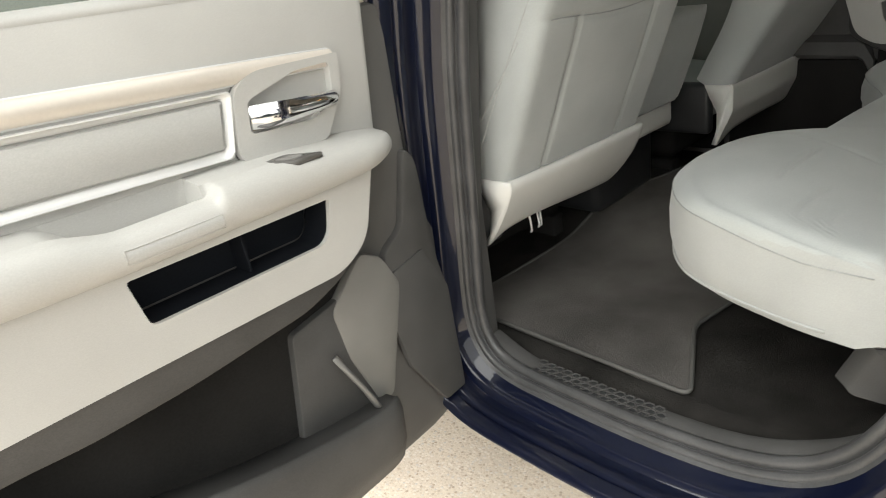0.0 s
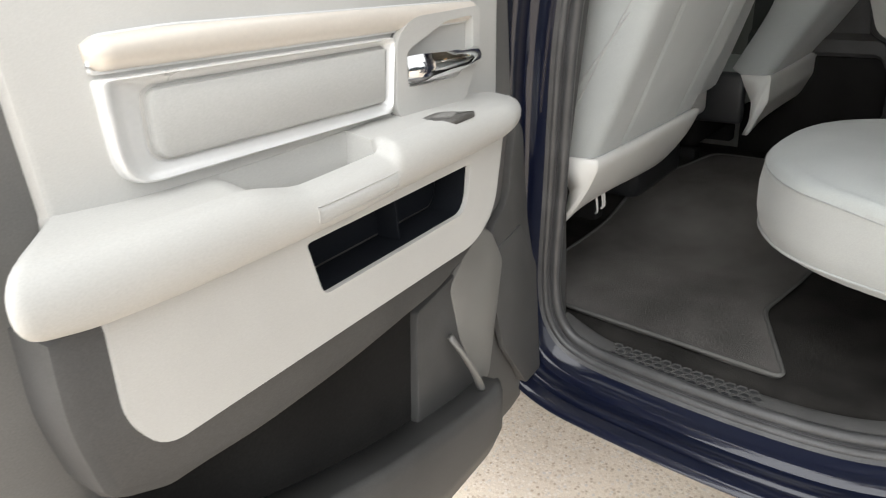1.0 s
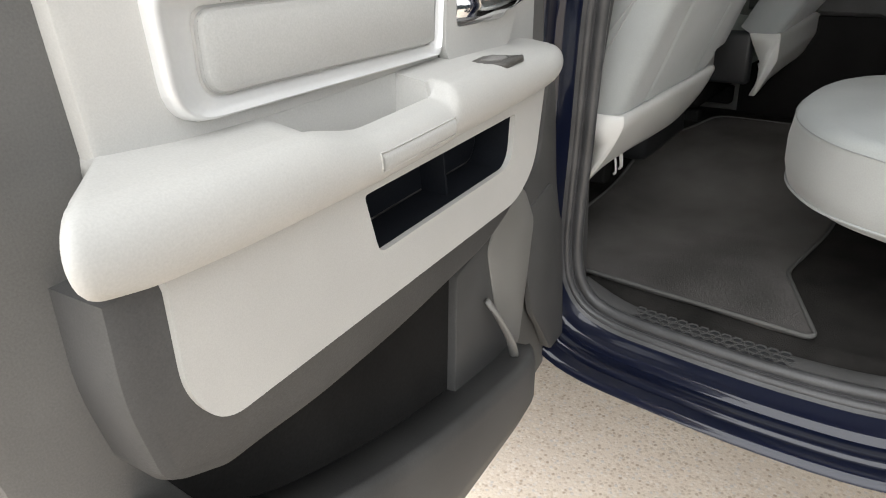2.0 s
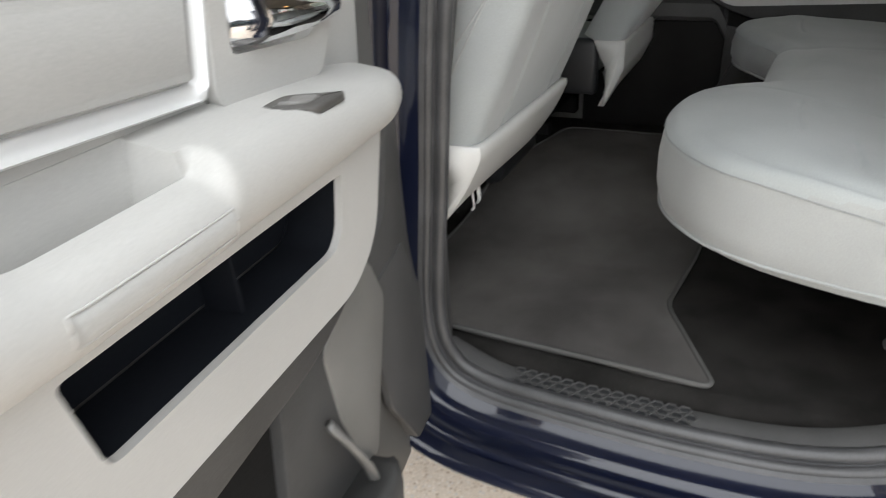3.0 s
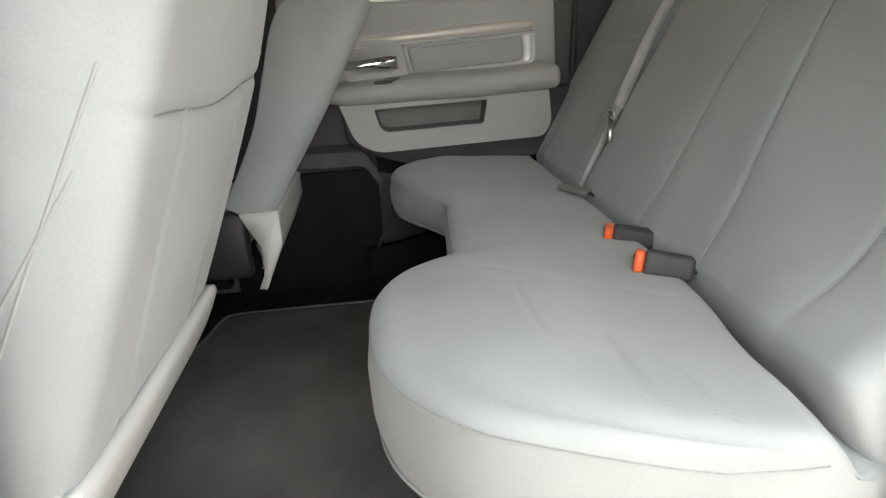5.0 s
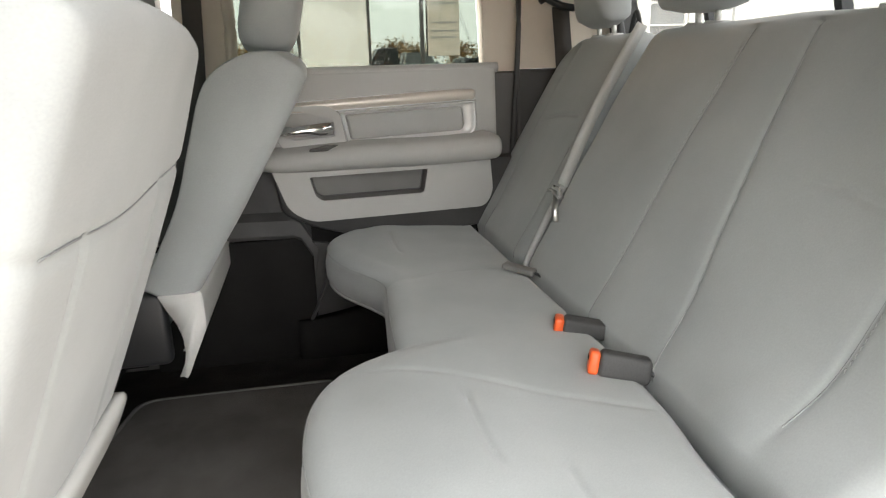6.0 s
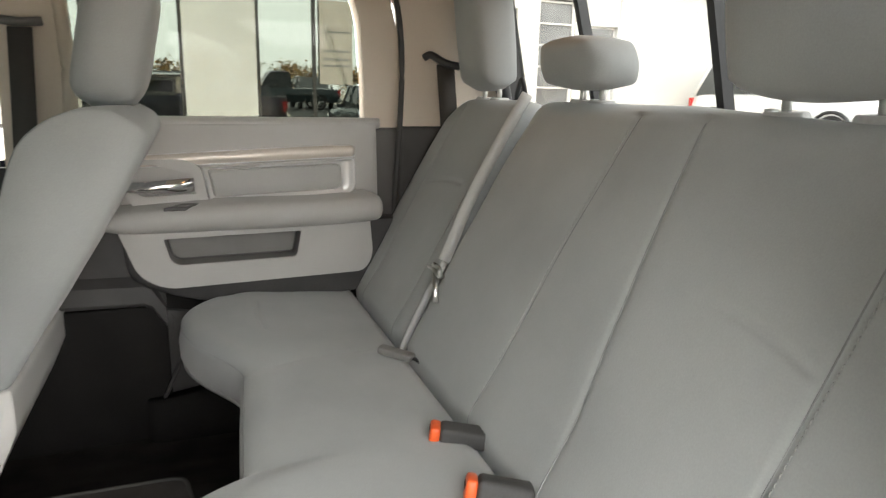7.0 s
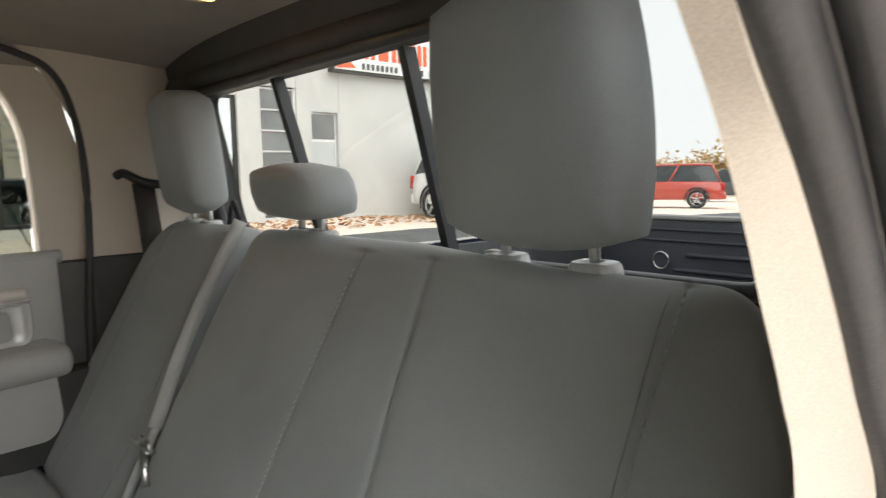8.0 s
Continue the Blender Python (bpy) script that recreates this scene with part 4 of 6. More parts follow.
yf = curve_of(FRONT)


# line in which the backrest's foot meets the cushion
crease = curve_of([(-0.70, -0.472), (-0.65, -0.476), (-0.55, -0.486), (-0.44, -0.492), (-0.30, -0.516), (-0.12, -0.524), (0.20, -0.528), (0.95, -0.528)])


def hem_z(x):
    return 0.92 + 0.05 * max(0.0, min(1.0, (x + 0.02) / 0.3))


def cushion_top(x, y):
    """Height of the seat's upper side: a low crown, sewn grooves and sit marks."""
    z = 1.092 - 0.026 * max(0.0, (-0.22 - y) / 0.3)
    for c in (-0.36, 0.62):
        z += 0.010 * bell(x - c, 0.20) * bell(y + 0.13, 0.16)
        z -= 0.009 * bell(x - c, 0.15) * bell(y + 0.34, 0.11)
    if y > -0.5:
        z -= 0.0022 * bell(x + 0.08 - 0.49 * y, 0.007)
    if y < -0.19:
        z -= 0.003 * bell(x - 0.345 + 0.2 * (y + 0.3), 0.010)
    for x0, x1, yy, bend in ((-0.45, -0.225, -0.225, 0.6), (-0.60, -0.41, -0.306, 0.7), (-0.625, -0.50, -0.360, 0.5), (0.50, 0.74, -0.24, 0.6)):
        if x0 < x < x1:
            ends = min(1.0, (x - x0) / 0.03, (x1 - x) / 0.03)
            z -= 0.0048 * ends * bell(y - yy + bend * (x - (x0 + x1) / 2) ** 2, 0.005)
    z -= 0.055 * max(0.0, min(1.0, (crease(x) + 0.030 - y) / 0.05)) ** 1.6
    return z + 0.0022 * noise.noise(Vector((x * 9, y * 9, 3)))


xs = [-0.664 + 0.5 * (1 - math.cos(math.pi * k / 14)) * 0.12 for k in range(14)] + list(np.linspace(-0.545, -0.13, 86)) + list(np.linspace(-0.125, -0.025, 34)) + list(np.linspace(-0.02, 0.33, 20)) + list(np.linspace(0.336, 0.805, 60))
xs = xs + [0.26 - x for x in xs[:14][::-1]]
bm = bmesh.new()
rings, seam_pts, hem_pts = [], [], []
for x in xs:
    f = yf(x)
    e = min(x + 0.664, 0.924 - x)
    soft_side = 0.010 * (1 - math.sqrt(max(0.0, 1 - (1 - min(1, e / 0.05)) ** 2)))
    ring = []
    for k in range(121):
        y = lerp(lerp(-0.470 if x < 0 else -0.52, -0.60, min(1.0, e / 0.05) ** 0.6), f - 0.045, k / 120)
        edge = 0.012 * bell(f - 0.045 - y, 0.06)
        ring.append(Vector((x, y, cushion_top(x, y) - edge - soft_side)))
    zt_ = ring[-1].z
    for a in range(15, 91, 15):
        an = radians(a)
        ring.append(Vector((x, f - 0.045 + 0.045 * math.sin(an), zt_ - 0.030 * (1 - math.cos(an)))))
    zl = ring[-1].z
    tuck = 0.012
    zbot = hem_z(x)
    ring += [Vector((x, f + 0.006, lerp(zl, zbot, 0.3))), Vector((x, f + 0.005, lerp(zl, zbot, 0.65))), Vector((x, f - tuck * 0.4, zbot + 0.01)), Vector((x, f - tuck - 0.02, zbot - 0.005)), Vector((x, ring[0].y, 0.93))]
    rings.append(ring)
    slope = (yf(x + 0.002) - yf(x - 0.002)) / 0.004 if -0.66 < x < 0.92 else 8.0 * (1 if x < 0 else -1)
    seam_pts.append(ring[125] + Vector((-slope, 1, 0.4)).normalized() * 0.0008)
    hem_pts.append(ring[-3] + Vector((0, 0.002, 0)))
loft(bm, rings, True, True)
for f_ in bm.faces:
    c = f_.calc_center_median()
    if c.z < 1.058 and f_.normal.z < 0.5:
        f_.material_index = 1
cush = bench_part("cushion", bm, [M["cloth"], M["cloth_side"]], "grey cloth cushion with two rounded lobes")
sharp(cush, 60)
# piping along the upper edge and round the outer end, and a hem below
seam_pts = [Vector((-0.6655, y, seam_pts[2].z)) for y in (-0.458, -0.452, -0.44, -0.425)] + seam_pts[2:]
for pts, r, nm, mtl in ((seam_pts, 0.0009, "piping", M["piping"]), (hem_pts, 0.0028, "hem", M["cloth_side"])):
    bm = bmesh.new()
    tube(bm, pts[1:-1], r, 6)
    bench_part(nm, bm, mtl, "", cush)
# seat base under the bench
bench_part("seat_base", boxed((-0.46, -0.60, 0.72), (0.83, -0.50, 0.915), 0.02), M["deep"], "black seat base")
bm = bmesh.new()
hc = [(-0.392, 0.800), (-0.428, 0.886), (-0.56, 0.905), (-0.56, 0.80), (-0.40, 0.796)]
loft(bm, [[Vector((x, y - back_, z - drop)) for y, z in hc] for x, back_, drop in ((-0.606, 0.030, 0.006), (-0.602, 0.022, 0.0), (-0.582, 0.002, 0.0), (-0.578, 0.0, 0.0), (-0.560, 0.0, 0.0), (-0.555, 0.006, 0.003))], True, True)
sharp(bench_part("hinge_cover", bm, M["dark"], "charcoal plastic hinge cover"), 25)

# backrests
BU, BN = Vector((0, -0.474, 0.880)), Vector((0, 0.880, 0.474))
B0 = Vector((0, -0.530, 1.060))


def backrest(x0, x1, r_out, seams, arcs, label):
    def place(u, v):
        w = x1 - x0
        x = lerp(x0, x1, u)
        top = 0.630 - 0.014 * max(0.0, min(1.0, (-0.10 - x) / 0.25))
        s = lerp(-0.06, top, v)
        # round the outer shoulder
        edge = (x - x0) if r_out < 0 else (x1 - x)
        R = abs(r_out)
        if edge < R:
            s = lerp(-0.06, top - R * 2.0 * (1 - math.sqrt(max(0.0, 1 - (1 - edge / R) ** 2))), v)
        side = 0.03 * (s / 0.64) ** 2 if s > 0 else 0.0
        x += side * (1 - 2 * u) * (0.5 if w > 0.7 else 0.35)
        return x, s, max(0.0, min(u, 1 - u) * w), (1 - v) * 0.69

    def front(u, v):
        x, s, eu, ev = place(u, v)
        h = 0.0
        for e, r in ((eu, 0.045), (ev, 0.05)):
            if e < r:
                h -= r * 0.75 * (1 - math.sqrt(max(0.0, 1 - (1 - e / r) ** 2)))
        h += 0.010 * math.sin(math.pi * v)
        # the foot swells forward over the cushion, most at the outer end, and rolls under
        h += max(0.0, crease(x) + 0.534) * 1.05 * bell(s - 0.01, 0.085)
        if s < 0.02:
            h -= 0.060 * ((0.02 - s) / 0.08) ** 1.5
        for c, dx, s0, s1, dep in seams:
            xc = c + dx * (s - 0.3)
            if s0 < s < s1:
                fade = max(0.0, min(1.0, (s - 0.02) / 0.12))
                h -= fade * dep * 0.75 * bell(x - xc, 0.005) + 0.003 * bell(x - xc, 0.03)
        for c, lo, hi, s_mid, sag, dep in arcs:
            if lo < x < hi:
                fade = min(1.0, (x - lo) / 0.02, (hi - x) / 0.05)
                h -= dep * fade * bell(s - s_mid - sag * (x - c) ** 2, 0.006)
        h += 0.0025 * noise.noise(Vector((x * 7, s * 7, 1)))
        return Vector((x, 0, 0)) + B0 + BU * s + BN * h

    def back(u, v):
        x, s, eu, ev = place(u, v)
        return Vector((x, 0, 0)) + B0 + BU * s - BN * 0.085

    bm = bmesh.new()
    pad(bm, int((x1 - x0) / 0.0055), 170, front, back)
    body = bench_part("backrest", bm, M["cloth"], label)
    for c, dx, s0, s1, dep in seams:
        bm = bmesh.new()
        pts = []
        for k in range(60):
            s = lerp(0.07 if c < -0.4 else 0.0, min(s1, 0.62), k / 59)
            pts.append(front((c + dx * (s - 0.3) - x0) / (x1 - x0), (s + 0.06) / 0.697) + BN * 0.0005)
        tube(bm, pts, 0.0010, 5)
        bench_part("seam", bm, M["groove"], "", body)
    return body


near_seams = [(0.012, -0.03, -0.1, 0.60, 0.0035), (-0.191, 0.14, -0.1, 0.60, 0.006), (-0.500, -0.02, -0.1, 0.61, 0.007)]
backrest(-0.640, 0.395, -0.10, near_seams, [(-0.33, -0.497, -0.30, 0.349, -1.05, 0.0045)], "wide grey cloth backrest with sewn channels")
backrest(0.425, 0.880, 0.10, [(0.475, -0.04, -0.1, 0.60, 0.006), (0.765, 0.0, -0.1, 0.60, 0.007)], [(0.54, 0.50, 0.735, 0.390, -0.7, 0.004)], "narrow grey cloth backrest with sewn channels")


def on_back(x, s, h=0.0):
    return Vector((x, 0, 0)) + B0 + BU * s + BN * h


# raised stitching beside two seams and along the outer edge
for c, dx, s0, s1, seam_x, dep in ((-0.508, -0.02, 0.15, 0.60, -0.500, 0.007), (0.017, -0.03, 0.06, 0.57, 0.012, 0.0035), (-0.6165, 0.11, 0.02, 0.56, 9.0, 0.0)):
    bm = bmesh.new()
    s = s0
    while s < s1:
        xx = c + dx * (s - (0.5 if seam_x > 1 else 0.3))
        if seam_x < 1:
            sx = seam_x + dx * (s - 0.3)
            lay = 0.010 * math.sin(math.pi * (s + 0.06) / 0.70) - dep * 0.75 * bell(xx - sx, 0.005) - 0.003 * bell(xx - sx, 0.03) + max(0.0, crease(xx) + 0.534) * 1.05 * bell(s - 0.01, 0.085) + 0.0025 * noise.noise(Vector((xx * 7, s * 7, 1)))
        else:
            lay = -0.019 + max(0.0, crease(xx) + 0.534) * 1.05 * bell(s - 0.01, 0.085)
        tube(bm, [on_back(xx, s, lay - 0.0002), on_back(xx, s + 0.003, lay + 0.0012), on_back(xx, s + 0.0065, lay - 0.0002)], 0.0008, 5)
        s += 0.010
    bench_part("stitching", bm, M["seam"], "pale stitching")


def headrest(c, w, h, dpt, z0, posts, lean, kk=0.55, rise=0.0):
    """A padded headrest on two steel posts that rise from the backrest's top."""
    base = on_back(c, 0.637 + rise, -0.028)
    up = Vector((0, -math.sin(radians(lean)), math.cos(radians(lean))))
    fwd = Vector((0, math.cos(radians(lean)), math.sin(radians(lean))))
    ctr = base + up * (z0 + h / 2) + fwd * 0.018

    def sheet(sign):
        def f(u, v):
            a, b = roundrect(2 * u - 1, 2 * v - 1, kk)
            rim = max(abs(2 * u - 1), abs(2 * v - 1))
            t = sign * dpt / 2 * (0.35 + 0.65 * math.sqrt(max(0.0, 1 - rim ** 4)))
            return ctr + Vector((1, 0, 0)) * (a * w / 2 * (1 - 0.05 * b)) + up * (b * h / 2) + fwd * (t + 0.012 * b * (1 if sign > 0 else 0.6))
        return f
    bm = bmesh.new()
    pad(bm, 24, 20, sheet(1), sheet(-1))
    hr = bench_part("headrest", bm, M["cloth"], "grey cloth headrest")
    for dx in posts:
        bm = bmesh.new()
        cyl(bm, base + Vector((dx, 0, 0)) - up * 0.05, base + Vector((dx, 0, 0)) + up * (z0 + 0.05), 0.0065, None, 12)
        bench_part("post", bm, M["steel"], "steel headrest post", hr)
        bm = bmesh.new()
        rings = []
        for rx, ry, zz in ((0.033, 0.024, -0.036), (0.031, 0.022, -0.014), (0.029, 0.020, -0.006), (0.026, 0.018, -0.003), (0.012, 0.011, -0.002), (0.010, 0.010, -0.006)):
            rings.append([base + Vector((dx + rx * math.copysign(abs(math.cos(a)) ** 0.6, math.cos(a)), 0, 0)) + up * zz + fwd * (ry * math.copysign(abs(math.sin(a)) ** 0.6, math.sin(a))) for a in np.linspace(0, 2 * math.pi, 24, endpoint=False)])
        loft(bm, rings, True, False)
        gd = bench_part("guide", bm, M["guide"], "pale grey post guide", hr)
        sharp(gd, 40)
        if dx > 0 or w < 0.25:
            bm = bmesh.new()
            box(bm, (-0.006, -0.007, 0.0), (0.007, 0.009, 0.006), 0.002)
            for v in bm.verts:
                v.co = base + Vector((dx + 0.023 + v.co.x, 0, 0)) + up * (v.co.z - 0.006) + fwd * v.co.y
            bench_part("release_tab", bm, M["guide"], "pale grey release tab", hr)
    return hr


headrest(-0.318, 0.282, 0.310, 0.115, 0.010, (-0.067, 0.067), -3, 0.42, -0.008)
headrest(0.684, 0.196, 0.275, 0.110, 0.014, (-0.045, 0.045), -3, 0.42)
headrest(0.214, 0.228, 0.100, 0.12, 0.016, (-0.034, 0.034), 0, 0.8)


# ---- front seats ----
def front_seat(name, label, x, dy, recline):
    root = thing(name, label, "seat", pose(x, 0.5 + dy, 0.70))

    def put(nm, bm, mtl, lab="", parent=root):
        for v in bm.verts:
            v.co = v.co - Vector((0, 0.5, 0.70))
        return part(nm, bm, mtl, parent, lab)

    ang = radians(recline)
    U, N = Vector((0, -math.sin(ang), math.cos(ang))), Vector((0, -math.cos(ang), -math.sin(ang)))
    O = Vector((0, 0.275, 1.065))
    wid = curve_of([(-0.02, 0.276), (0.10, 0.283), (0.30, 0.281), (0.45, 0.271), (0.58, 0.248)])
    thick = curve_of([(-0.02, 0.11), (0.17, 0.120), (0.30, 0.150), (0.41, 0.174), (0.47, 0.164), (0.53, 0.125), (0.56, 0.085)])

    def surf(u, v, sign):
        a = 2 * u - 1
        s = lerp(-0.02, 0.560, v)
        w = wid(s)
        q = abs(a)
        s2 = s - 0.018 * q ** 5 * v ** 6
        e = min((1 - q) * w, (1 - v) * 0.5 + 0.0)
        r = 0.032
        roll = r * 0.9 * (1 - math.sqrt(max(0.0, 1 - (1 - min(1, e / r)) ** 2)))
        if sign > 0:
            h = -roll + 0.008 * math.sin(math.pi * v)
            h -= (0.0045 if x < 0 else 0.0) * bell(s - 0.370 + 0.008 * math.cos(a * 3.0), 0.007)
            if s < 0.37 and x < 0:
                for c in (-0.150, 0.150):
                    h -= 0.008 * bell(a * w - c, 0.0065)
            h += 0.003 * noise.noise(Vector((a * 2, s * 6, x)))
        else:
            h = -thick(s) + roll * 0.35 + 0.02 * (1 - q ** 4)
        return O + Vector((a * w, 0, 0)) + U * s2 + N * h
    bm = bmesh.new()
    pad(bm, 80, 90, lambda u, v: surf(u, v, 1), lambda u, v: surf(u, v, -1))
    back = put("backrest", bm, M["cloth"], "grey cloth backrest")
    # sewn seam lines on the seat that stands upright
    lines = []
    if x < 0:
        lines.append([(u, (0.370 - 0.008 * math.cos((2 * u - 1) * 3.0) + 0.02) / 0.58) for u in np.linspace(0.06, 0.94, 40)])
        lines += [[(c / wid(s) / 2 + 0.5, (s + 0.02) / 0.58) for s in np.linspace(0.03, 0.362, 30)] for c in (-0.150, 0.150)]
    for line in lines:
        bm = bmesh.new()
        tube(bm, [surf(u, v, 1) + N * 0.0013 for u, v in line], 0.0011, 5)
        put("seam", bm, M["groove"], "", back)
    # side seam beads
    for dn, rise, s0, s1 in (((-0.070, 0.29, 0.08, 0.325), (-0.062, 0.14, 0.03, 0.41)) if x < 0 else ()):
        bm = bmesh.new()
        tube(bm, [O + Vector((-wid(s) * 0.998, 0, 0)) + U * s + N * (dn + rise * (s - 0.21)) for s in np.linspace(s0, s1, 20)], 0.0020, 6)
        put("side_seam", bm, M["cloth_side"], "", back)
    # plastic skirt over the backrest's foot
    rim_top = curve_of([(-0.277, 0.020), (-0.10, 0.015), (0.273, 0.012)])
    rim_low = curve_of([(-0.277, -0.151), (-0.262, -0.150), (-0.248, -0.130), (-0.20, -0.118), (-0.08, -0.121), (0.07, -0.138), (0.20, -0.150), (0.245, -0.146), (0.262, -0.110), (0.273, -0.070)] if x < 0 else
                       [(-0.277, -0.140), (-0.266, -0.172), (-0.250, -0.175), (-0.20, -0.146), (-0.12, -0.138), (0.07, -0.138), (0.20, -0.142), (0.238, -0.135), (0.262, -0.100), (0.273, -0.070)])
    bm = bmesh.new()
    rings = []
    for u in [-0.276 + 0.014 * k / 4 for k in range(4)] + list(np.linspace(-0.262, 0.272, 50)):
        ring = []
        for k in range(15):
            q = k / 14
            v = lerp(rim_top(u), rim_low(u), q)
            lipped = 0.003 * (max(0.0, 1 - q / 0.06) ** 2 + max(0.0, (q - 0.94) / 0.06) ** 2)
            low_ = max(0.0, -v)
            ring.append(O + Vector((u, -0.020 + (0.38 * low_ + 1.5 * low_ ** 2 if x < 0 else 0.45 * max(0.0, low_ - 0.06)) + lipped, v)))
        rings.append(ring + [p + Vector((0, 0.016, 0)) for p in ring[::-1]])
    loft(bm, rings, True, True)
    skirt = put("skirt", bm, M["skirt"], "pale grey plastic skirt")
    if x < 0:
        side = [(0.256 + 0.38 * q + 1.5 * q * q, 1.0645 - q) for q in (0.0, 0.03, 0.06, 0.09, 0.12, 0.148)] + [(0.352, 0.918), (0.334, 0.950), (0.322, 1.005), (0.350, 1.060), (0.345, 1.084), (0.256, 1.084)]
    else:
        side = [(0.256, 1.084), (0.256, 1.005), (0.270, 0.970), (0.283, 0.943), (0.300, 0.903), (0.307, 0.892), (0.314, 0.897), (0.304, 0.950), (0.304, 1.0), (0.330, 1.050), (0.345, 1.084)]
    put("skirt_side", plate([(-0.279, y, z) for y, z in rounded(side, 0.003, 3)], (0.012, 0, 0), 0.002), M["skirt"], "pale grey side of the skirt", skirt)
    # lower frame, rails and the wire hooks
    put("seat_frame", boxed((-0.19, 0.50, 0.80), (0.22, 0.80, 0.98), 0.03), M["deep"], "black seat frame")
    for sx in (-0.17, 0.19):
        put("rail", boxed((sx - 0.025, 0.50, 0.735), (sx + 0.025, 0.92, 0.80), 0.006), M["deep"], "black seat rail")
    for hx, yy in ((-0.135, 0.332), (-0.100, 0.336), (-0.088, 0.338)):
        bm = bmesh.new()
        tube(bm, smooth_path([(hx, yy + 0.01, 0.965), (hx + 0.002, yy + 0.002, 0.935), (hx + 0.003, yy, 0.905), (hx + 0.006, yy + 0.006, 0.897)], 4), 0.0030, 6)
        put("wire_hook", bm, M["silver"], "pale cover hook")
    put("recliner_cover", boxed((-0.266, 0.335, 0.92), (-0.225, 0.54, 1.085), 0.015, 3), M["dark"] if x < 0 else M["black"], "dark plastic recliner cover")
    # cushion
    bm = bmesh.new()
    def ct(u, v):
        a, b = roundrect(2 * u - 1, 2 * v - 1, 0.3)
        rim = max(abs(2 * u - 1), abs(2 * v - 1))
        return Vector((a * 0.26, 0.62 + b * 0.27, 1.02 + 0.06 * math.sqrt(max(0, 1 - rim ** 6)) + 0.02 * b))
    def cb(u, v):
        a, b = roundrect(2 * u - 1, 2 * v - 1, 0.3)
        return Vector((a * 0.25, 0.62 + b * 0.26, 0.96))
    pad(bm, 20, 20, ct, cb)
    put("cushion", bm, M["cloth"], "grey cloth cushion")
    # headrest
    top = O + U * 0.560 + N * (-0.065)
    UH, NH = Vector((0, -0.10, 0.995)), Vector((0, -0.995, -0.10))
    def hs(sign):
        def f(u, v):
            a, b = roundrect(2 * u - 1, 2 * v - 1, 0.5)
            rim = max(abs(2 * u - 1), abs(2 * v - 1))
            return top + Vector((a * 0.152, 0, 0)) + Vector((0, 0.045, 0)) + UH * (0.128 + b * 0.142) + NH * (sign * 0.068 * (0.3 + 0.7 * math.sqrt(max(0, 1 - rim ** 4))) + 0.03 * v)
        return f
    bm = bmesh.new()
    pad(bm, 20, 18, hs(1), hs(-1))
    hr = put("headrest", bm, M["cloth"], "grey cloth headrest")
    for dx in (-0.06, 0.06):
        bm = bmesh.new()
        cyl(bm, top + Vector((dx, 0, 0)) - UH * 0.04, top + Vector((dx, 0, 0)) + UH * 0.05, 0.0065, None, 10)
        put("post", bm, M["steel"], "steel headrest post", hr)
    return root


front_seat("driver_seat", "grey cloth driver seat with pale plastic skirt", -0.360, 0.0, 21)
front_seat("passenger_seat", "grey cloth front passenger seat leaning back", 0.620, -0.05, 31)

# middle jump seat between the front seats
js = thing("middle_jump_seat", "grey folded middle seat between the front seats", "seat", pose(0.12, 0.55, 0.70))
def jp(nm, bm, mtl, lab=""):
    for v in bm.verts:
        v.co = v.co - Vector((0.12, 0.55, 0.70))
    return part(nm, bm, mtl, js, lab)
bm = bmesh.new()
pad(bm, 18, 18, lambda u, v: Vector((0.12 + roundrect(2 * u - 1, 2 * v - 1, 0.3)[0] * 0.175, 0.36 - 0.10 * v - 0.02 * math.sqrt(max(0, 1 - max(abs(2 * u - 1), abs(2 * v - 1)) ** 4)), 1.05 + 0.28 * v)),
    lambda u, v: Vector((0.12 + roundrect(2 * u - 1, 2 * v - 1, 0.3)[0] * 0.17, 0.48 - 0.06 * v, 1.05 + 0.28 * v)))
jp("backrest", bm, M["cloth"], "grey cloth backrest")
jp("skirt", boxed((-0.05, 0.37, 0.97), (0.29, 0.46, 1.06), 0.02), M["skirt"], "pale grey plastic skirt")
jp("seat_base", boxed((-0.05, 0.44, 0.76), (0.29, 0.95, 1.02), 0.03), M["black"], "black base")


# ---- belts and buckles ----
def ribbon(bm, pts, width, across, thick=0.0016):
    a = Vector(across).normalized() * (width / 2)
    rings = []
    for i, p in enumerate(pts):
        d = (pts[min(i + 1, len(pts) - 1)] - pts[max(i - 1, 0)]).normalized()
        nn = d.cross(a).normalized() * thick
        rings.append([p - a - nn, p + a - nn, p + a + nn, p - a + nn])
    return loft(bm, rings, True, True)


belt = thing("shoulder_belt", "grey belt hanging down the seat split with its latch tongue", "seat belt")
bm = bmesh.new()
bpts = smooth_path([on_back(0.412, 0.625, 0.010), on_back(0.414, 0.50, 0.014), on_back(0.408, 0.36, 0.016), on_back(0.372, 0.215, 0.020)], 8)
ribbon(bm, bpts, 0.026, (0.16, 0.88, 0.44))
part("webbing", bm, M["belt"], belt, "grey webbing")
bm = bmesh.new()
ribbon(bm, smooth_path([on_back(0.372, 0.215, 0.018), on_back(0.383, 0.12, 0.012), on_back(0.388, 0.01, 0.004), on_back(0.39, -0.03, -0.01)], 6), 0.015, (0.1, 0.9, 0.40))
part("lower_webbing", bm, M["belt"], belt, "grey webbing below the latch")
bm = bmesh.new()
q = on_back(0.333, 0.186, 0.042)
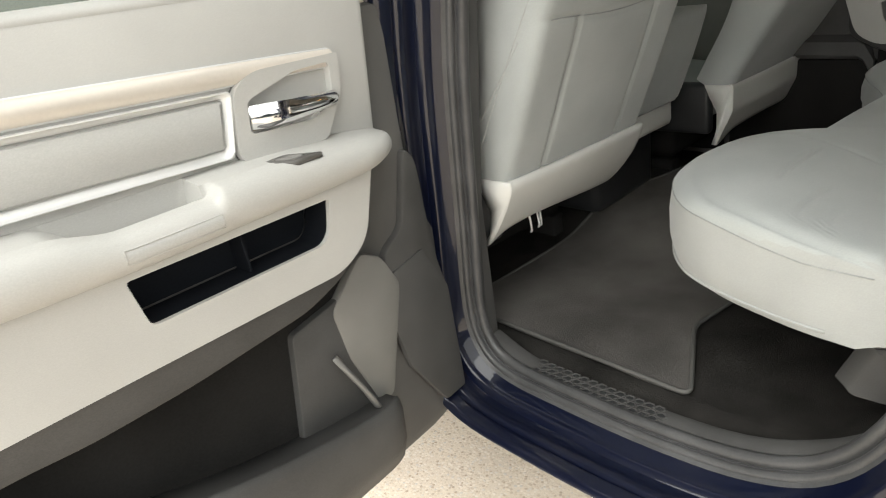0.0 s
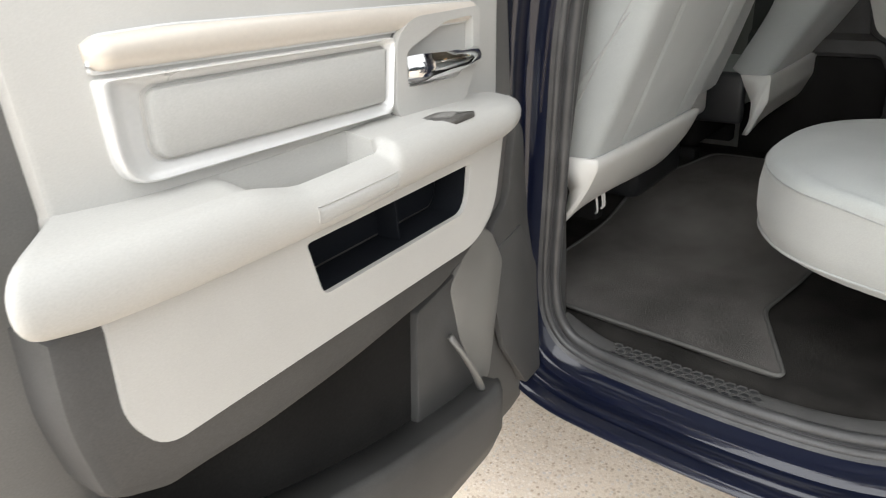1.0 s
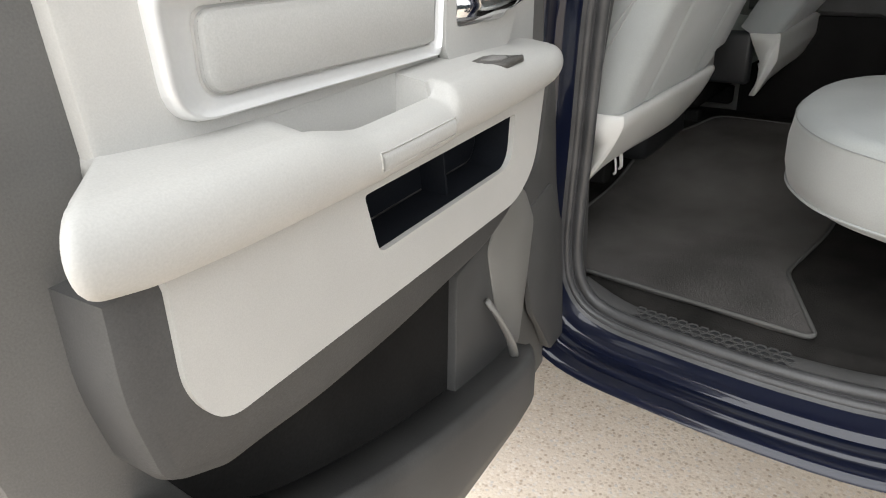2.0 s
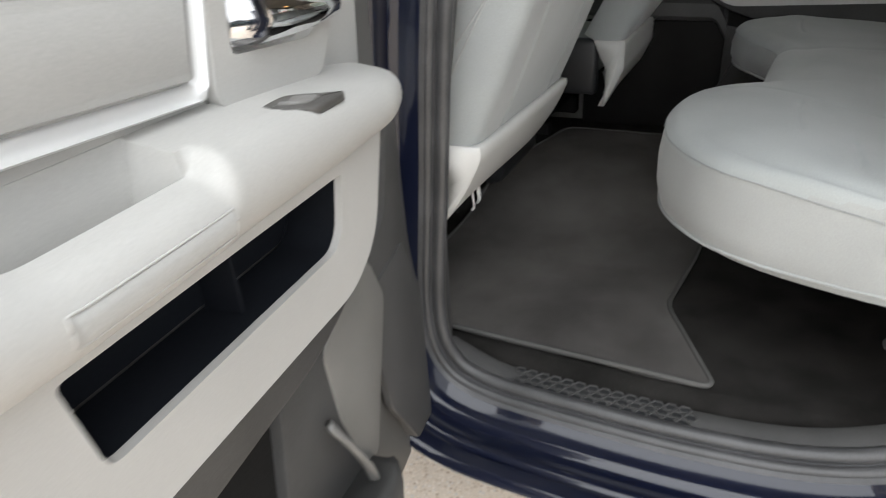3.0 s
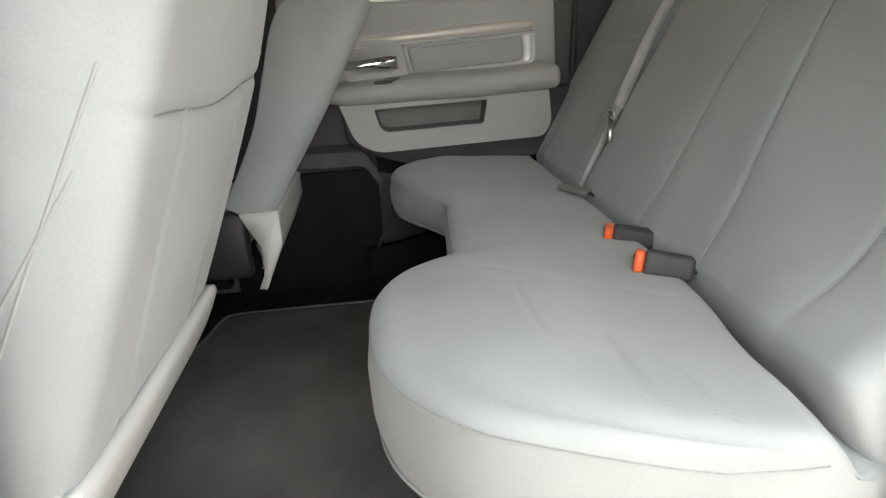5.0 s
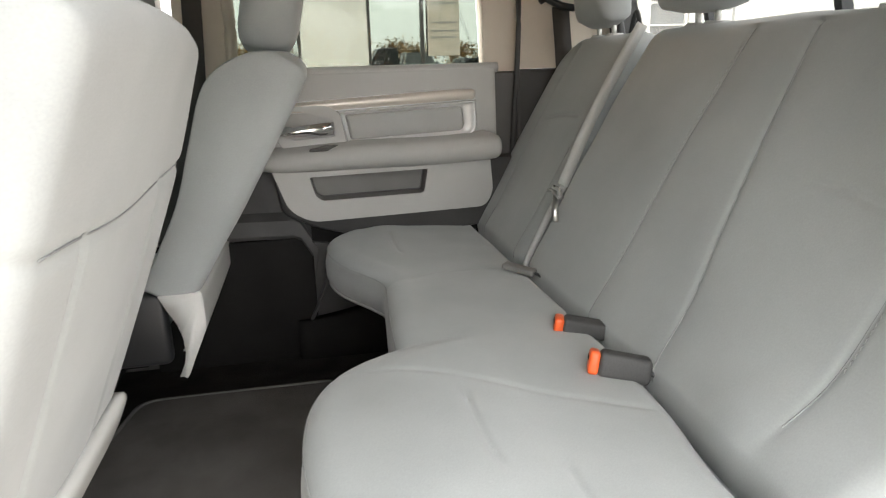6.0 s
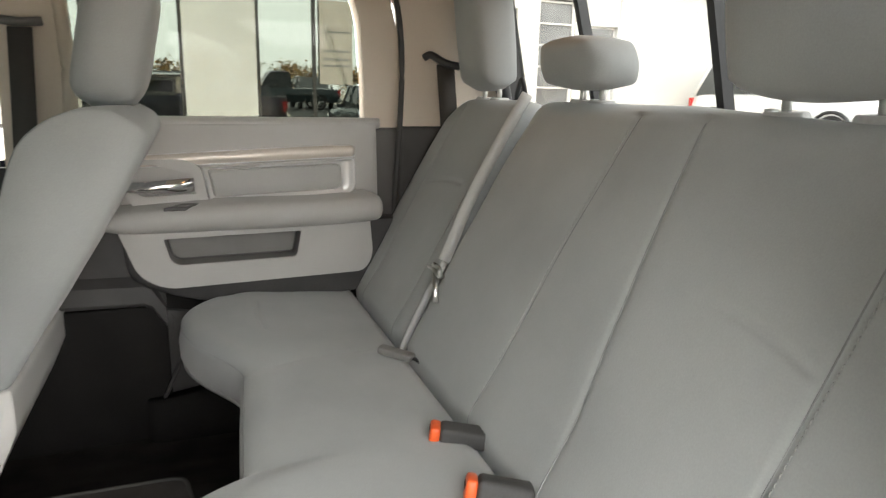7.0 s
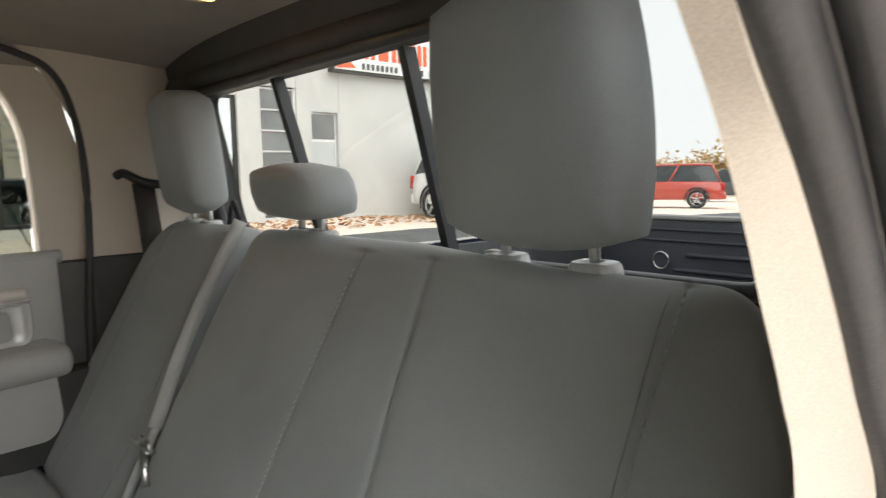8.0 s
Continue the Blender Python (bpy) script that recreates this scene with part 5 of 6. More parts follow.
tube(bm, [q + Vector((-0.034, 0.0, 0.0)), q + Vector((0.0, 0.004, 0.012)), q + Vector((0.032, 0, 0.008))], 0.0085, 8, False, 0.45)
tube(bm, [q + Vector((-0.012, 0.004, 0.004)), q + Vector((-0.026, 0.010, -0.024)), q + Vector((-0.042, 0.014, -0.050))], 0.0065, 8, False, 0.35)
tube(bm, [q + Vector((-0.034, 0.0, 0.0)), q + Vector((-0.026, 0.002, 0.018)), q + Vector((0.0, 0.004, 0.020))], 0.005, 8)
part("latch_tongue", bm, M["steel"], belt, "bright steel latch tongue")


def buckle(at, red=True, label="dark seat belt buckle with an orange release button on the bench"):
    b = thing("belt_buckle", label, "buckle", at, "buckles on the bench" if red else "")
    part("housing", boxed((-0.019, -0.034, -0.015), (0.019, 0.044, 0.015), 0.007, 3), M["dark"] if red else M["grey_plastic"], b, "plastic housing")
    if red:
        part("release_button", boxed((-0.0175, -0.050, -0.0135), (0.0175, -0.0335, 0.0135), 0.005, 3), M["orange"], b, "orange release button")
        part("latch_slot", boxed((-0.010, -0.0508, 0.002), (0.010, -0.0498, 0.0065)), M["deep"], b, "dark latch slot")
    bm = bmesh.new()
    tube(bm, smooth_path([(0, 0.040, 0), (0, 0.055, -0.004), (0, 0.070, -0.016)], 4), 0.012, 8, False, 0.35)
    part("stalk", bm, M["black"], b, "black stalk")
    return b


buckle(pose(-0.030, -0.496, 1.075, -8, 0, 160))
buckle(pose(-0.205, -0.485, 1.080, -8, -14, 158) @ Matrix.Diagonal((1.15, 1.0, 1.35, 1.0)))
flat = buckle(pose(0.322, -0.488, 1.082, -8, 0, 140) @ Matrix.Diagonal((0.7, 1.0, 0.5, 1.0)), False, "grey flat belt buckle tucked into the seat split")

# right shoulder belt and its guide on the C pillar
gb_ = thing("pillar_belt", "dark seat belt hanging from a guide on the rear pillar", "seat belt")
bm = bmesh.new()
ribbon(bm, [Vector((0.845, -0.785, 1.69)), Vector((0.842, -0.795, 1.58)), Vector((0.84, -0.805, 1.44))], 0.05, (0.1, 1, 0))
part("webbing", bm, M["belt_dark"], gb_, "dark webbing")
bm = bmesh.new()
tube(bm, smooth_path([(0.862, -0.730, 1.708), (0.850, -0.745, 1.714), (0.835, -0.78, 1.694), (0.832, -0.822, 1.686)], 5), 0.015, 8, False, 0.7)
part("guide", bm, M["black"], gb_, "black belt guide")
fb = thing("front_belt", "dark seat belt on the middle pillar", "seat belt")
bm = bmesh.new()
ribbon(bm, [Vector((0.845, 0.225, 1.735)), Vector((0.843, 0.235, 1.55)), Vector((0.842, 0.25, 1.3))], 0.05, (0.1, 1, 0))
part("webbing", bm, M["belt_dark"], fb, "dark webbing")
bm = bmesh.new()
tube(bm, [(0.848, 0.18, 1.75), (0.838, 0.225, 1.745), (0.848, 0.27, 1.75)], 0.014, 8, False, 0.7)
part("guide", bm, M["grey_plastic"], fb, "grey belt guide")
gh = thing("grab_handle", "beige grab handle on the middle pillar", "grab handle")
bm = bmesh.new()
tube(bm, smooth_path([(0.86, 0.145, 1.52), (0.835, 0.14, 1.55), (0.832, 0.135, 1.66), (0.835, 0.14, 1.78), (0.86, 0.145, 1.80)], 5), 0.016, 8)
part("grip", bm, M["pillar"], gh)

cable = thing("release_cable", "dark looped cable beside the narrow backrest", "cable")
bm = bmesh.new()
tube(bm, smooth_path([(0.56, -0.862, 1.585), (0.53, -0.855, 1.63), (0.495, -0.845, 1.648), (0.492, -0.852, 1.62), (0.505, -0.860, 1.585)], 6), 0.006, 8)
part("cord", bm, M["black"], cable)

# ================= outside =================
def lot_z(x, y):
    """The lot climbs towards the building and to the row opposite, and falls away gently behind the truck."""
    k = max(0.0, min(1.0, (x - 2.5) / 7.0))
    q = max(0.0, min(1.0, (-x - 4.5) / 6.0))
    return 0.82 * k * k * (3 - 2 * k) + 0.72 * q * q * (3 - 2 * q) - 0.031 * max(0.0, min(60.0, -y - 8.0))


def lot_sheet(xs, ys, lift):
    bm = bmesh.new()
    rows = [[bm.verts.new((x, y, lot_z(x, y) + lift)) for x in xs] for y in ys]
    for p, q in zip(rows, rows[1:]):
        for i in range(len(xs) - 1):
            bm.faces.new((p[i], p[i + 1], q[i + 1], q[i]))
    return bm


LOT_Y = [-86, -68, -50, -36, -26, -20, -16, -12, -10, -8, -6]
bm = lot_sheet([-2500, -300, -60] + [-10.5 + 0.75 * k for k in range(9)] + [2.5 + 0.7 * k for k in range(11)] + [40, 300, 2500], [-2500, -300] + LOT_Y + [0, 20, 200, 2500], 0.0)
tagged(part("ground", bm, M["ground"]), "tan exposed aggregate concrete lot", "ground", kind="structure")


def wheel(parent, x, y, r, w, side):
    bm = bmesh.new()
    n = 32
    prof = [(-w / 2, r * 0.68), (-w / 2, r * 0.93), (-w * 0.36, r), (w * 0.36, r), (w / 2, r * 0.93), (w / 2, r * 0.68), (0.0, r * 0.6)]
    loft(bm, [[Vector((x + side * px, y + pr * math.cos(2 * math.pi * k / n), r + pr * math.sin(2 * math.pi * k / n))) for px, pr in prof] for k in range(n)], True, False, True)
    wl = part("wheel", bm, M["tyre"], parent, "black tyre with bright rim")
    bm = bmesh.new()
    cyl(bm, (x + side * w * 0.30, y, r), (x + side * w * 0.36, y, r), r * 0.14, None, 12)
    for k in range(5):
        a = 2 * math.pi * k / 5 + 0.3
        tube(bm, [(x + side * w * 0.34, y + r * f * math.cos(a), r + r * f * math.sin(a)) for f in (0.1, 0.4, 0.66)], r * 0.085, 6)
    tube(bm, [(x + side * w * 0.38, y + r * 0.66 * math.cos(2 * math.pi * k / 24), r + r * 0.66 * math.sin(2 * math.pi * k / 24)) for k in range(24)], r * 0.045, 6, True)
    part("rim", bm, M["steel"], wl, "bright alloy rim")
    return wl


# the truck's own bed, right flank, nose and wheels
def truck_side(name, pts, x0, x1, mtl, label=""):
    bm = plate([(x0, y, z) for y, z in pts], (x1 - x0, 0, 0), 0.02)
    return sharp(truck_part(name, bm, mtl, label), 40)


bed_side = rounded([(-1.10, 0.55), (-1.10, 1.44), (-2.98, 1.44), (-3.0, 1.36), (-3.0, 0.70), (-2.60, 0.62), (-2.52, 0.92), (-2.25, 1.04), (-1.98, 1.04), (-1.72, 0.92), (-1.64, 0.60)], [0.02, 0.03, 0.05, 0.05, 0.08, 0.05, 0.1, 0.1, 0.1, 0.1, 0.05], 3)
truck_side("bed_side", bed_side, 1.02, 1.12, M["paint"], "dark blue bed side")
truck_side("bed_side", bed_side, -0.78, -0.88, M["paint"], "dark blue bed side")
low = rounded([(-1.06, 0.52), (-1.06, 1.42), (0.60, 1.42), (1.60, 1.40), (2.70, 1.32), (2.85, 1.0), (2.80, 0.60), (2.62, 0.60), (2.45, 0.95), (2.15, 1.03), (1.85, 0.95), (1.72, 0.52)], 0.05, 3)
truck_side("flank", low, 1.06, 1.12, M["paint"], "dark blue door skins and front wing")
low_l = rounded([(0.42, 0.52), (0.42, 1.45), (1.60, 1.40), (2.70, 1.32), (2.85, 1.0), (2.80, 0.60), (2.62, 0.60), (2.45, 0.95), (2.15, 1.03), (1.85, 0.95), (1.72, 0.52)], 0.05, 3)
truck_side("flank", low_l, -0.84, -0.92, M["paint"], "dark blue front door skin and wing")
rear_l = rounded([(-0.86, 0.52), (-0.86, 1.45), (-0.80, 1.95), (-1.02, 1.95), (-1.06, 1.45), (-1.06, 0.52)], 0.03, 3)
truck_side("corner", rear_l, -0.80, -0.90, M["paint"], "dark blue cab corner")
truck_side("corner", rear_l, 1.00, 1.10, M["paint"], "dark blue cab corner")
truck_part("bonnet", boxed((-0.78, 1.55, 1.22), (1.02, 2.78, 1.36), 0.06, 3), M["paint"], "dark blue bonnet")
truck_part("nose", boxed((-0.80, 2.70, 0.60), (1.04, 2.86, 1.25), 0.05, 3), M["paint"], "dark blue nose")
truck_part("bed_floor", boxed((-0.78, -2.95, 0.80), (1.02, -1.10, 0.86)), M["black"], "black bed liner floor")
truck_part("bed_front", boxed((-0.78, -1.16, 0.80), (1.02, -1.10, 1.44), 0.01), M["black"], "black bed front wall")
# tailgate seen from inside: pressed ribs below a capped top edge
truck_part("tailgate", boxed((-0.75, -3.00, 0.80), (0.99, -2.94, 1.485), 0.012), M["bed_paint"], "dark blue painted tailgate")
for z in (1.433, 1.385):
    truck_part("tailgate_rib", boxed((-0.74, -2.945, z), (0.98, -2.930, z + 0.012), 0.005), M["bed_paint"], "pressed rib")
for z, x1 in ((1.332, 0.54), (1.262, 0.60), (1.195, 0.54), (1.13, 0.60), (1.06, 0.54), (0.99, 0.60)):
    bm = bmesh.new()
    tube(bm, [(x, -2.94, z) for x in (-0.62, -0.3, 0.1, x1 - 0.02, x1)], 0.014, 10, False, 0.8)
    truck_part("tailgate_rib", bm, M["bed_paint"], "pressed rib")
bm = bmesh.new()
tube(bm, [(0.66 + 0.038 * math.cos(a), -2.935, 1.30 + 0.038 * math.sin(a)) for a in np.linspace(0, 2 * math.pi, 20, endpoint=False)], 0.004, 8, True)
truck_part("tie_down_ring", bm, M["steel"], "steel tie down ring")
truck_part("tailgate_cap", boxed((-0.75, -3.01, 1.483), (0.99, -2.93, 1.502), 0.005), M["grey_plastic"], "grey tailgate cap")
for x in (-0.775, 0.995):
    truck_part("bed_liner", boxed((x, -2.94, 0.86), (x + 0.02, -1.16, 1.43), 0.005), M["black"], "black bed liner side")
truck_part("tail_lamp", boxed((1.04, -3.01, 0.98), (1.128, -2.86, 1.30), 0.015), M["tail"], "red tail lamp")
for side, x in ((1, 1.0), (-1, -0.76)):
    for y in (-2.12, 2.15):
        w_ = wheel(truck, x, y, 0.40, 0.27, side)
        for o in (w_, *w_.children):
            for v in o.data.vertices:
                v.co = TI @ v.co


# ---- parked vehicles ----
def car(name, label, at, paint, L=4.4, W=1.8, H=1.5, suv=0.0, pickup=False):
    """A parked vehicle, nose along +y: lofted body, cabin, glass, lamps and wheels."""
    root = thing(name, label, "car", at)
    r = 0.33 + 0.05 * suv
    h0, belt = 0.30 + 0.08 * suv, 0.92 + 0.16 * suv
    ys = [-L / 2, -L * 0.47, -L * 0.40, -L * 0.2, 0, L * 0.2, L * 0.36, L * 0.45, L * 0.49, L / 2]
    tops = [belt * 0.90, belt * 0.98, belt, belt, belt, belt * 0.99, belt * 0.93, belt * 0.86, belt * 0.78, belt * 0.66]
    wid = [0.80, 0.92, 0.97, 1, 1, 1, 0.98, 0.93, 0.85, 0.74]
    bm = bmesh.new()
    rings = []
    for y, t, w in zip(ys, tops, wid):
        hw = W / 2 * w
        rings.append([Vector(p) for p in ((-hw * 0.92, y, h0), (-hw, y, h0 + 0.12), (-hw, y, lerp(h0, t, 0.62)), (-hw * 0.94, y, t - 0.03), (-hw * 0.86, y, t), (hw * 0.86, y, t), (hw * 0.94, y, t - 0.03), (hw, y, lerp(h0, t, 0.62)), (hw, y, h0 + 0.12), (hw * 0.92, y, h0))])
    loft(bm, rings, True, True)
    body = part("body", bm, paint, root, "")
    sharp(body, 40)
    # cabin
    if pickup:
        cy = [-L * 0.06, -L * 0.045, L * 0.12, L * 0.22]
    else:
        cy = [-L * (0.47 if suv else 0.44), -L * (0.40 if suv else 0.30), L * 0.08, L * 0.27]
    bm = bmesh.new()
    # roof strip, side glass as separate meshes
    loft(bm, [[Vector((-W / 2 * 0.72, cy[1] - 0.02, H - 0.02)), Vector((-W / 2 * 0.60, cy[1], H)), Vector((W / 2 * 0.60, cy[1], H)), Vector((W / 2 * 0.72, cy[1] - 0.02, H - 0.02))],
              [Vector((-W / 2 * 0.74, cy[2] + 0.02, H - 0.03)), Vector((-W / 2 * 0.60, cy[2], H)), Vector((W / 2 * 0.60, cy[2], H)), Vector((W / 2 * 0.74, cy[2] + 0.02, H - 0.03))]], False)
    part("roof", bm, paint, root)
    bm = bmesh.new()
    lo = [Vector((-W / 2 * 0.86, cy[0], belt - 0.03)), Vector((W / 2 * 0.86, cy[0], belt - 0.03)), Vector((W / 2 * 0.84, cy[3], belt - 0.03)), Vector((-W / 2 * 0.84, cy[3], belt - 0.03))]
    hi = [Vector((-W / 2 * 0.70, cy[1], H - 0.012)), Vector((W / 2 * 0.70, cy[1], H - 0.012)), Vector((W / 2 * 0.72, cy[2], H - 0.012)), Vector((-W / 2 * 0.72, cy[2], H - 0.012))]
    loft(bm, [lo, hi], True, True)
    part("glasshouse", bm, M["car_glass"], root, "dark windows", False)
    # pillars and roof rails
    for sx in (-1, 1):
        bm = bmesh.new()
        tube(bm, smooth_path([(sx * W / 2 * 0.72, cy[1] - 0.02, H - 0.03), (sx * W / 2 * 0.715, lerp(cy[1], cy[2], 0.5), H - 0.012), (sx * W / 2 * 0.73, cy[2] + 0.02, H - 0.035)], 4), 0.04, 8)
        part("roof_rail", bm, paint, root)
        for (ya, yb) in ((cy[0], cy[1]), (cy[3], cy[2]), (lerp(cy[0], cy[3], 0.52), lerp(cy[1], cy[2], 0.5))):
            bm = bmesh.new()
            tube(bm, [(sx * W / 2 * 0.862, ya, belt - 0.03), (sx * W / 2 * 0.72, yb, H - 0.005)], 0.035, 6)
            part("pillar", bm, paint, root)
        part("head_lamp", boxed((sx * W * 0.33 - 0.14, L * 0.455, belt * 0.68), (sx * W * 0.33 + 0.14, L * 0.485, belt * 0.82), 0.02), M["lamp_lens"], root, "clear head lamp")
        part("tail_lamp", boxed((sx * W * 0.40 - 0.08, -L * 0.505, belt * 0.66), (sx * W * 0.40 + 0.08, -L * 0.465, belt * 0.93), 0.02), M["tail"], root, "red tail lamp")
        part("mirror", boxed((sx * W * 0.5 - 0.02, cy[3] - 0.35, belt), (sx * W * 0.5 + 0.13 * sx + 0.02, cy[3] - 0.25, belt + 0.13), 0.02), paint, root)
        for y in (-L * 0.30, L * 0.315):
            wheel(root, sx * (W / 2 - 0.10), y, r, 0.22, sx)
            bm = bmesh.new()
            tube(bm, [(sx * (W / 2 - 0.005), y + (r + 0.05) * math.cos(a), r + (r + 0.05) * math.sin(a)) for a in np.linspace(-0.2, math.pi + 0.2, 14)], 0.03, 6)
            part("wheel_arch", bm, M["black"], root)
    part("grille", boxed((-W * 0.24, L * 0.485, belt * 0.50), (W * 0.24, L * 0.502, belt * 0.80), 0.02), M["steel" if pickup else "black"], root, "grille")
    part("bumper", boxed((-W * 0.42, L * 0.47, h0), (W * 0.42, L * 0.515, h0 + 0.22), 0.03), M["steel"] if pickup else paint, root)
    part("bumper", boxed((-W * 0.42, -L * 0.515, h0), (W * 0.42, -L * 0.47, h0 + 0.22), 0.03), M["steel"] if pickup else paint, root)
    return root


def parked(name, label, x, y, rz, paint, *size):
    car(name, label, pose(x, y, lot_z(x, y), 0, 0, rz), paint, *size)


parked("hatchback", "red hatchback parked across the lot", 11.2, -22.2, -65, M["red_paint"], 4.3, 1.75, 1.52, 0.1)
parked("hatchback", "silver hatchback parked beside the red one", 12.0, -17.6, -60, M["silver_paint"], 4.3, 1.75, 1.48, 0.1)
parked("suv", "dark suv parked far across the lot", 14.6, -36.0, -70, M["grey_paint"], 4.7, 1.9, 1.75, 1.0)
parked("suv", "white suv parked with its tail against the building", 8.3, -10.65, 86, M["white_paint"], 4.6, 1.85, 1.72, 1.0)
# the row in which the truck stands, mirrored in the shop windows
parked("parked_pickup", "dark teal pickup parked in the row", -1.6, -6.6, 80, M["green_paint"], 5.6, 2.0, 1.88, 1.0, True)
parked("parked_pickup", "silver pickup parked in the row", -1.3, -9.9, -80, M["silver_paint"], 5.6, 2.0, 1.88, 1.0, True)
parked("suv", "dark grey suv parked in the row", -2.6, -13.2, -86, M["grey_paint"], 4.7, 1.9, 1.75, 1.0)
parked("suv", "white suv parked in the row", -2.4, -16.4, -84, M["white_paint"], 4.7, 1.9, 1.75, 1.0)
parked("parked_pickup", "dark pickup parked sideways opposite the row", -12.5, -4.6, 0, M["green_paint"], 5.6, 2.0, 1.88, 1.0, True)
parked("suv", "dark teal suv parked behind the dark pickup", -16.0, -6.6, -90, M["green_paint"], 4.7, 1.9, 1.75, 1.0)
parked("hatchback", "silver hatchback parked opposite the row", -12.5, -10.4, -90, M["silver_paint"], 4.3, 1.8, 1.5, 0.2)
parked("suv", "white suv parked opposite the row", -12.5, -13.4, -90, M["white_paint"], 4.7, 1.9, 1.75, 1.0)
parked("suv", "dark grey suv parked opposite the row", -12.5, 0.9, -90, M["grey_paint"], 4.7, 1.9, 1.75, 1.0)

# ---- the dealership building ----
BX = 11.0
bld = thing("dealership_building", "white rendered showroom with dark framed windows and a sign", "building", pose(BX, -4, 0))


def bpart(name, bm, mtl, label="", parent=None, smooth=False):
    for v in bm.verts:
        v.co = v.co - Vector((BX, -4, 0))
    return part(name, bm, mtl, bld if parent is None else parent, label, smooth)


# facade as piers, sills and lintels round the openings: (y from, y to, sill, head)
openings = [(-0.05, 4.2, 0.97, 3.25), (-6.05, -1.20, 0.97, 3.25), (-7.33, -6.52, 0.90, 3.47), (-8.35, -7.63, 0.86, 3.06), (5.4, 9.6, 0.97, 3.25)]
cuts = sorted({12.0, -17.0, *[o[0] for o in openings], *[o[1] for o in openings]})
for a, b in zip(cuts, cuts[1:]):
    hole = next((o for o in openings if min(o[:2]) <= (a + b) / 2 <= max(o[:2])), None)
    if hole:
        bpart("sill_wall", boxed((BX, a, -0.6), (BX + 0.3, b, hole[2])), M["white_wall"])
        bpart("lintel", boxed((BX, a, hole[3]), (BX + 0.3, b, 5.2)), M["white_wall"])
    else:
        bpart("pier", boxed((BX - 0.02, a, -0.6), (BX + 0.3, b, 5.2)), M["white_wall"])
bpart("roof_edge", boxed((BX - 0.10, -17.05, 5.2), (BX + 6, 12.05, 5.45), 0.02), M["white_wall"])
bpart("body", boxed((BX + 0.35, -16.9, -0.6), (BX + 8, 11.9, 5.2)), M["white_wall"])


def glazing(y0, y1, z0, z1, mull, glass_mat):
    wdw = bpart("window", boxed((BX + 0.10, y0, z0), (BX + 0.12, y1, z1)), glass_mat, "reflective shop window")
    for (a, b, c, d) in ((y0, y0 + 0.06, z0, z1), (y1 - 0.06, y1, z0, z1), (y0 + 0.06, y1 - 0.06, z0, z0 + 0.06), (y0 + 0.06, y1 - 0.06, z1 - 0.06, z1), *[(m - 0.03, m + 0.03, z0 + 0.06, z1 - 0.06) for m in mull]):
        bpart("frame", boxed((BX + 0.05, a, c), (BX + 0.099, b, d)), M["frame"], "dark window frame", wdw)
    return wdw


glazing(-0.05, 4.2, 0.97, 3.25, (1.4, 2.8), M["mirror_glass"])
glazing(5.4, 9.6, 0.97, 3.25, (6.8, 8.2), M["mirror_glass"])
glazing(-6.05, -1.20, 0.97, 3.25, (-2.18, -4.0), M["mirror_glass"])
# tall window with pale shelves behind its glass
tall = bpart("window", boxed((BX + 0.10, -7.33, 0.90), (BX + 0.12, -6.52, 3.47)), M["shelf_glass"], "dim window with pale glazing bars")
for k in range(6):
    z = 1.38 + k * 0.405
    bpart("glazing_bar", boxed((BX + 0.05, -7.30, z), (BX + 0.099, -6.55, z + 0.035)), M["white_wall"], "pale glazing bar", tall)
for a, b in ((-7.33, -7.29), (-6.56, -6.52)):
    bpart("frame", boxed((BX + 0.045, a, 0.90), (BX + 0.099, b, 3.47)), M["sign_white"], "pale window frame", tall)
# side door: dark upper pane over a paler lower one
dr = bpart("side_door", boxed((BX + 0.08, -8.31, 0.86), (BX + 0.13, -7.67, 3.02)), M["sign_white"], "pale side door with two panes")
bpart("door_pane", boxed((BX + 0.068, -8.27, 2.47), (BX + 0.079, -7.71, 2.98)), M["shelf_glass"], "dim upper pane", dr)
bpart("door_pane", boxed((BX + 0.068, -8.27, 1.02), (BX + 0.079, -7.71, 2.42)), M["door_grey"], "pale grey lower pane", dr)
for a, b in ((-8.36, -8.31), (-7.67, -7.62)):
    bpart("door_frame", boxed((BX - 0.012, a, 0.86), (BX + 0.10, b, 3.06)), M["door_grey"], "", dr)
bpart("door_frame", boxed((BX - 0.012, -8.31, 3.02), (BX + 0.10, -7.67, 3.06)), M["door_grey"], "", dr)
bpart("poster", boxed((BX + 0.03, -2.85, 1.75), (BX + 0.045, -2.27, 3.15)), M["headliner"], "pale window poster")
for z in (2.05, 2.16, 2.30, 2.62):
    bpart("poster_bar", boxed((BX + 0.024, -2.80, z), (BX + 0.029, -2.33, z + 0.03)), M["grey_plastic"])

# sign with plain shapes in place of its lettering
sign = thing("dealership_sign", "white fascia sign with orange red and black shapes", "sign", pose(BX, -11, 3.8))


def spart(name, bm, mtl, label=""):
    for v in bm.verts:
        v.co = v.co - Vector((BX, -11, 3.8))
    return part(name, bm, mtl, sign, label, False)


spart("panel", boxed((BX - 0.20, -14.6, 3.90), (BX - 0.03, -8.15, 5.05), 0.01), M["sign_white"], "white sign panel")
for (a, b, c, d) in ((-14.65, -8.10, 3.85, 3.90), (-14.65, -8.10, 5.05, 5.10), (-8.15, -8.10, 3.90, 5.05), (-14.65, -14.6, 3.90, 5.05)):
    spart("rim", boxed((BX - 0.22, a, c), (BX - 0.02, b, d)), M["frame"])
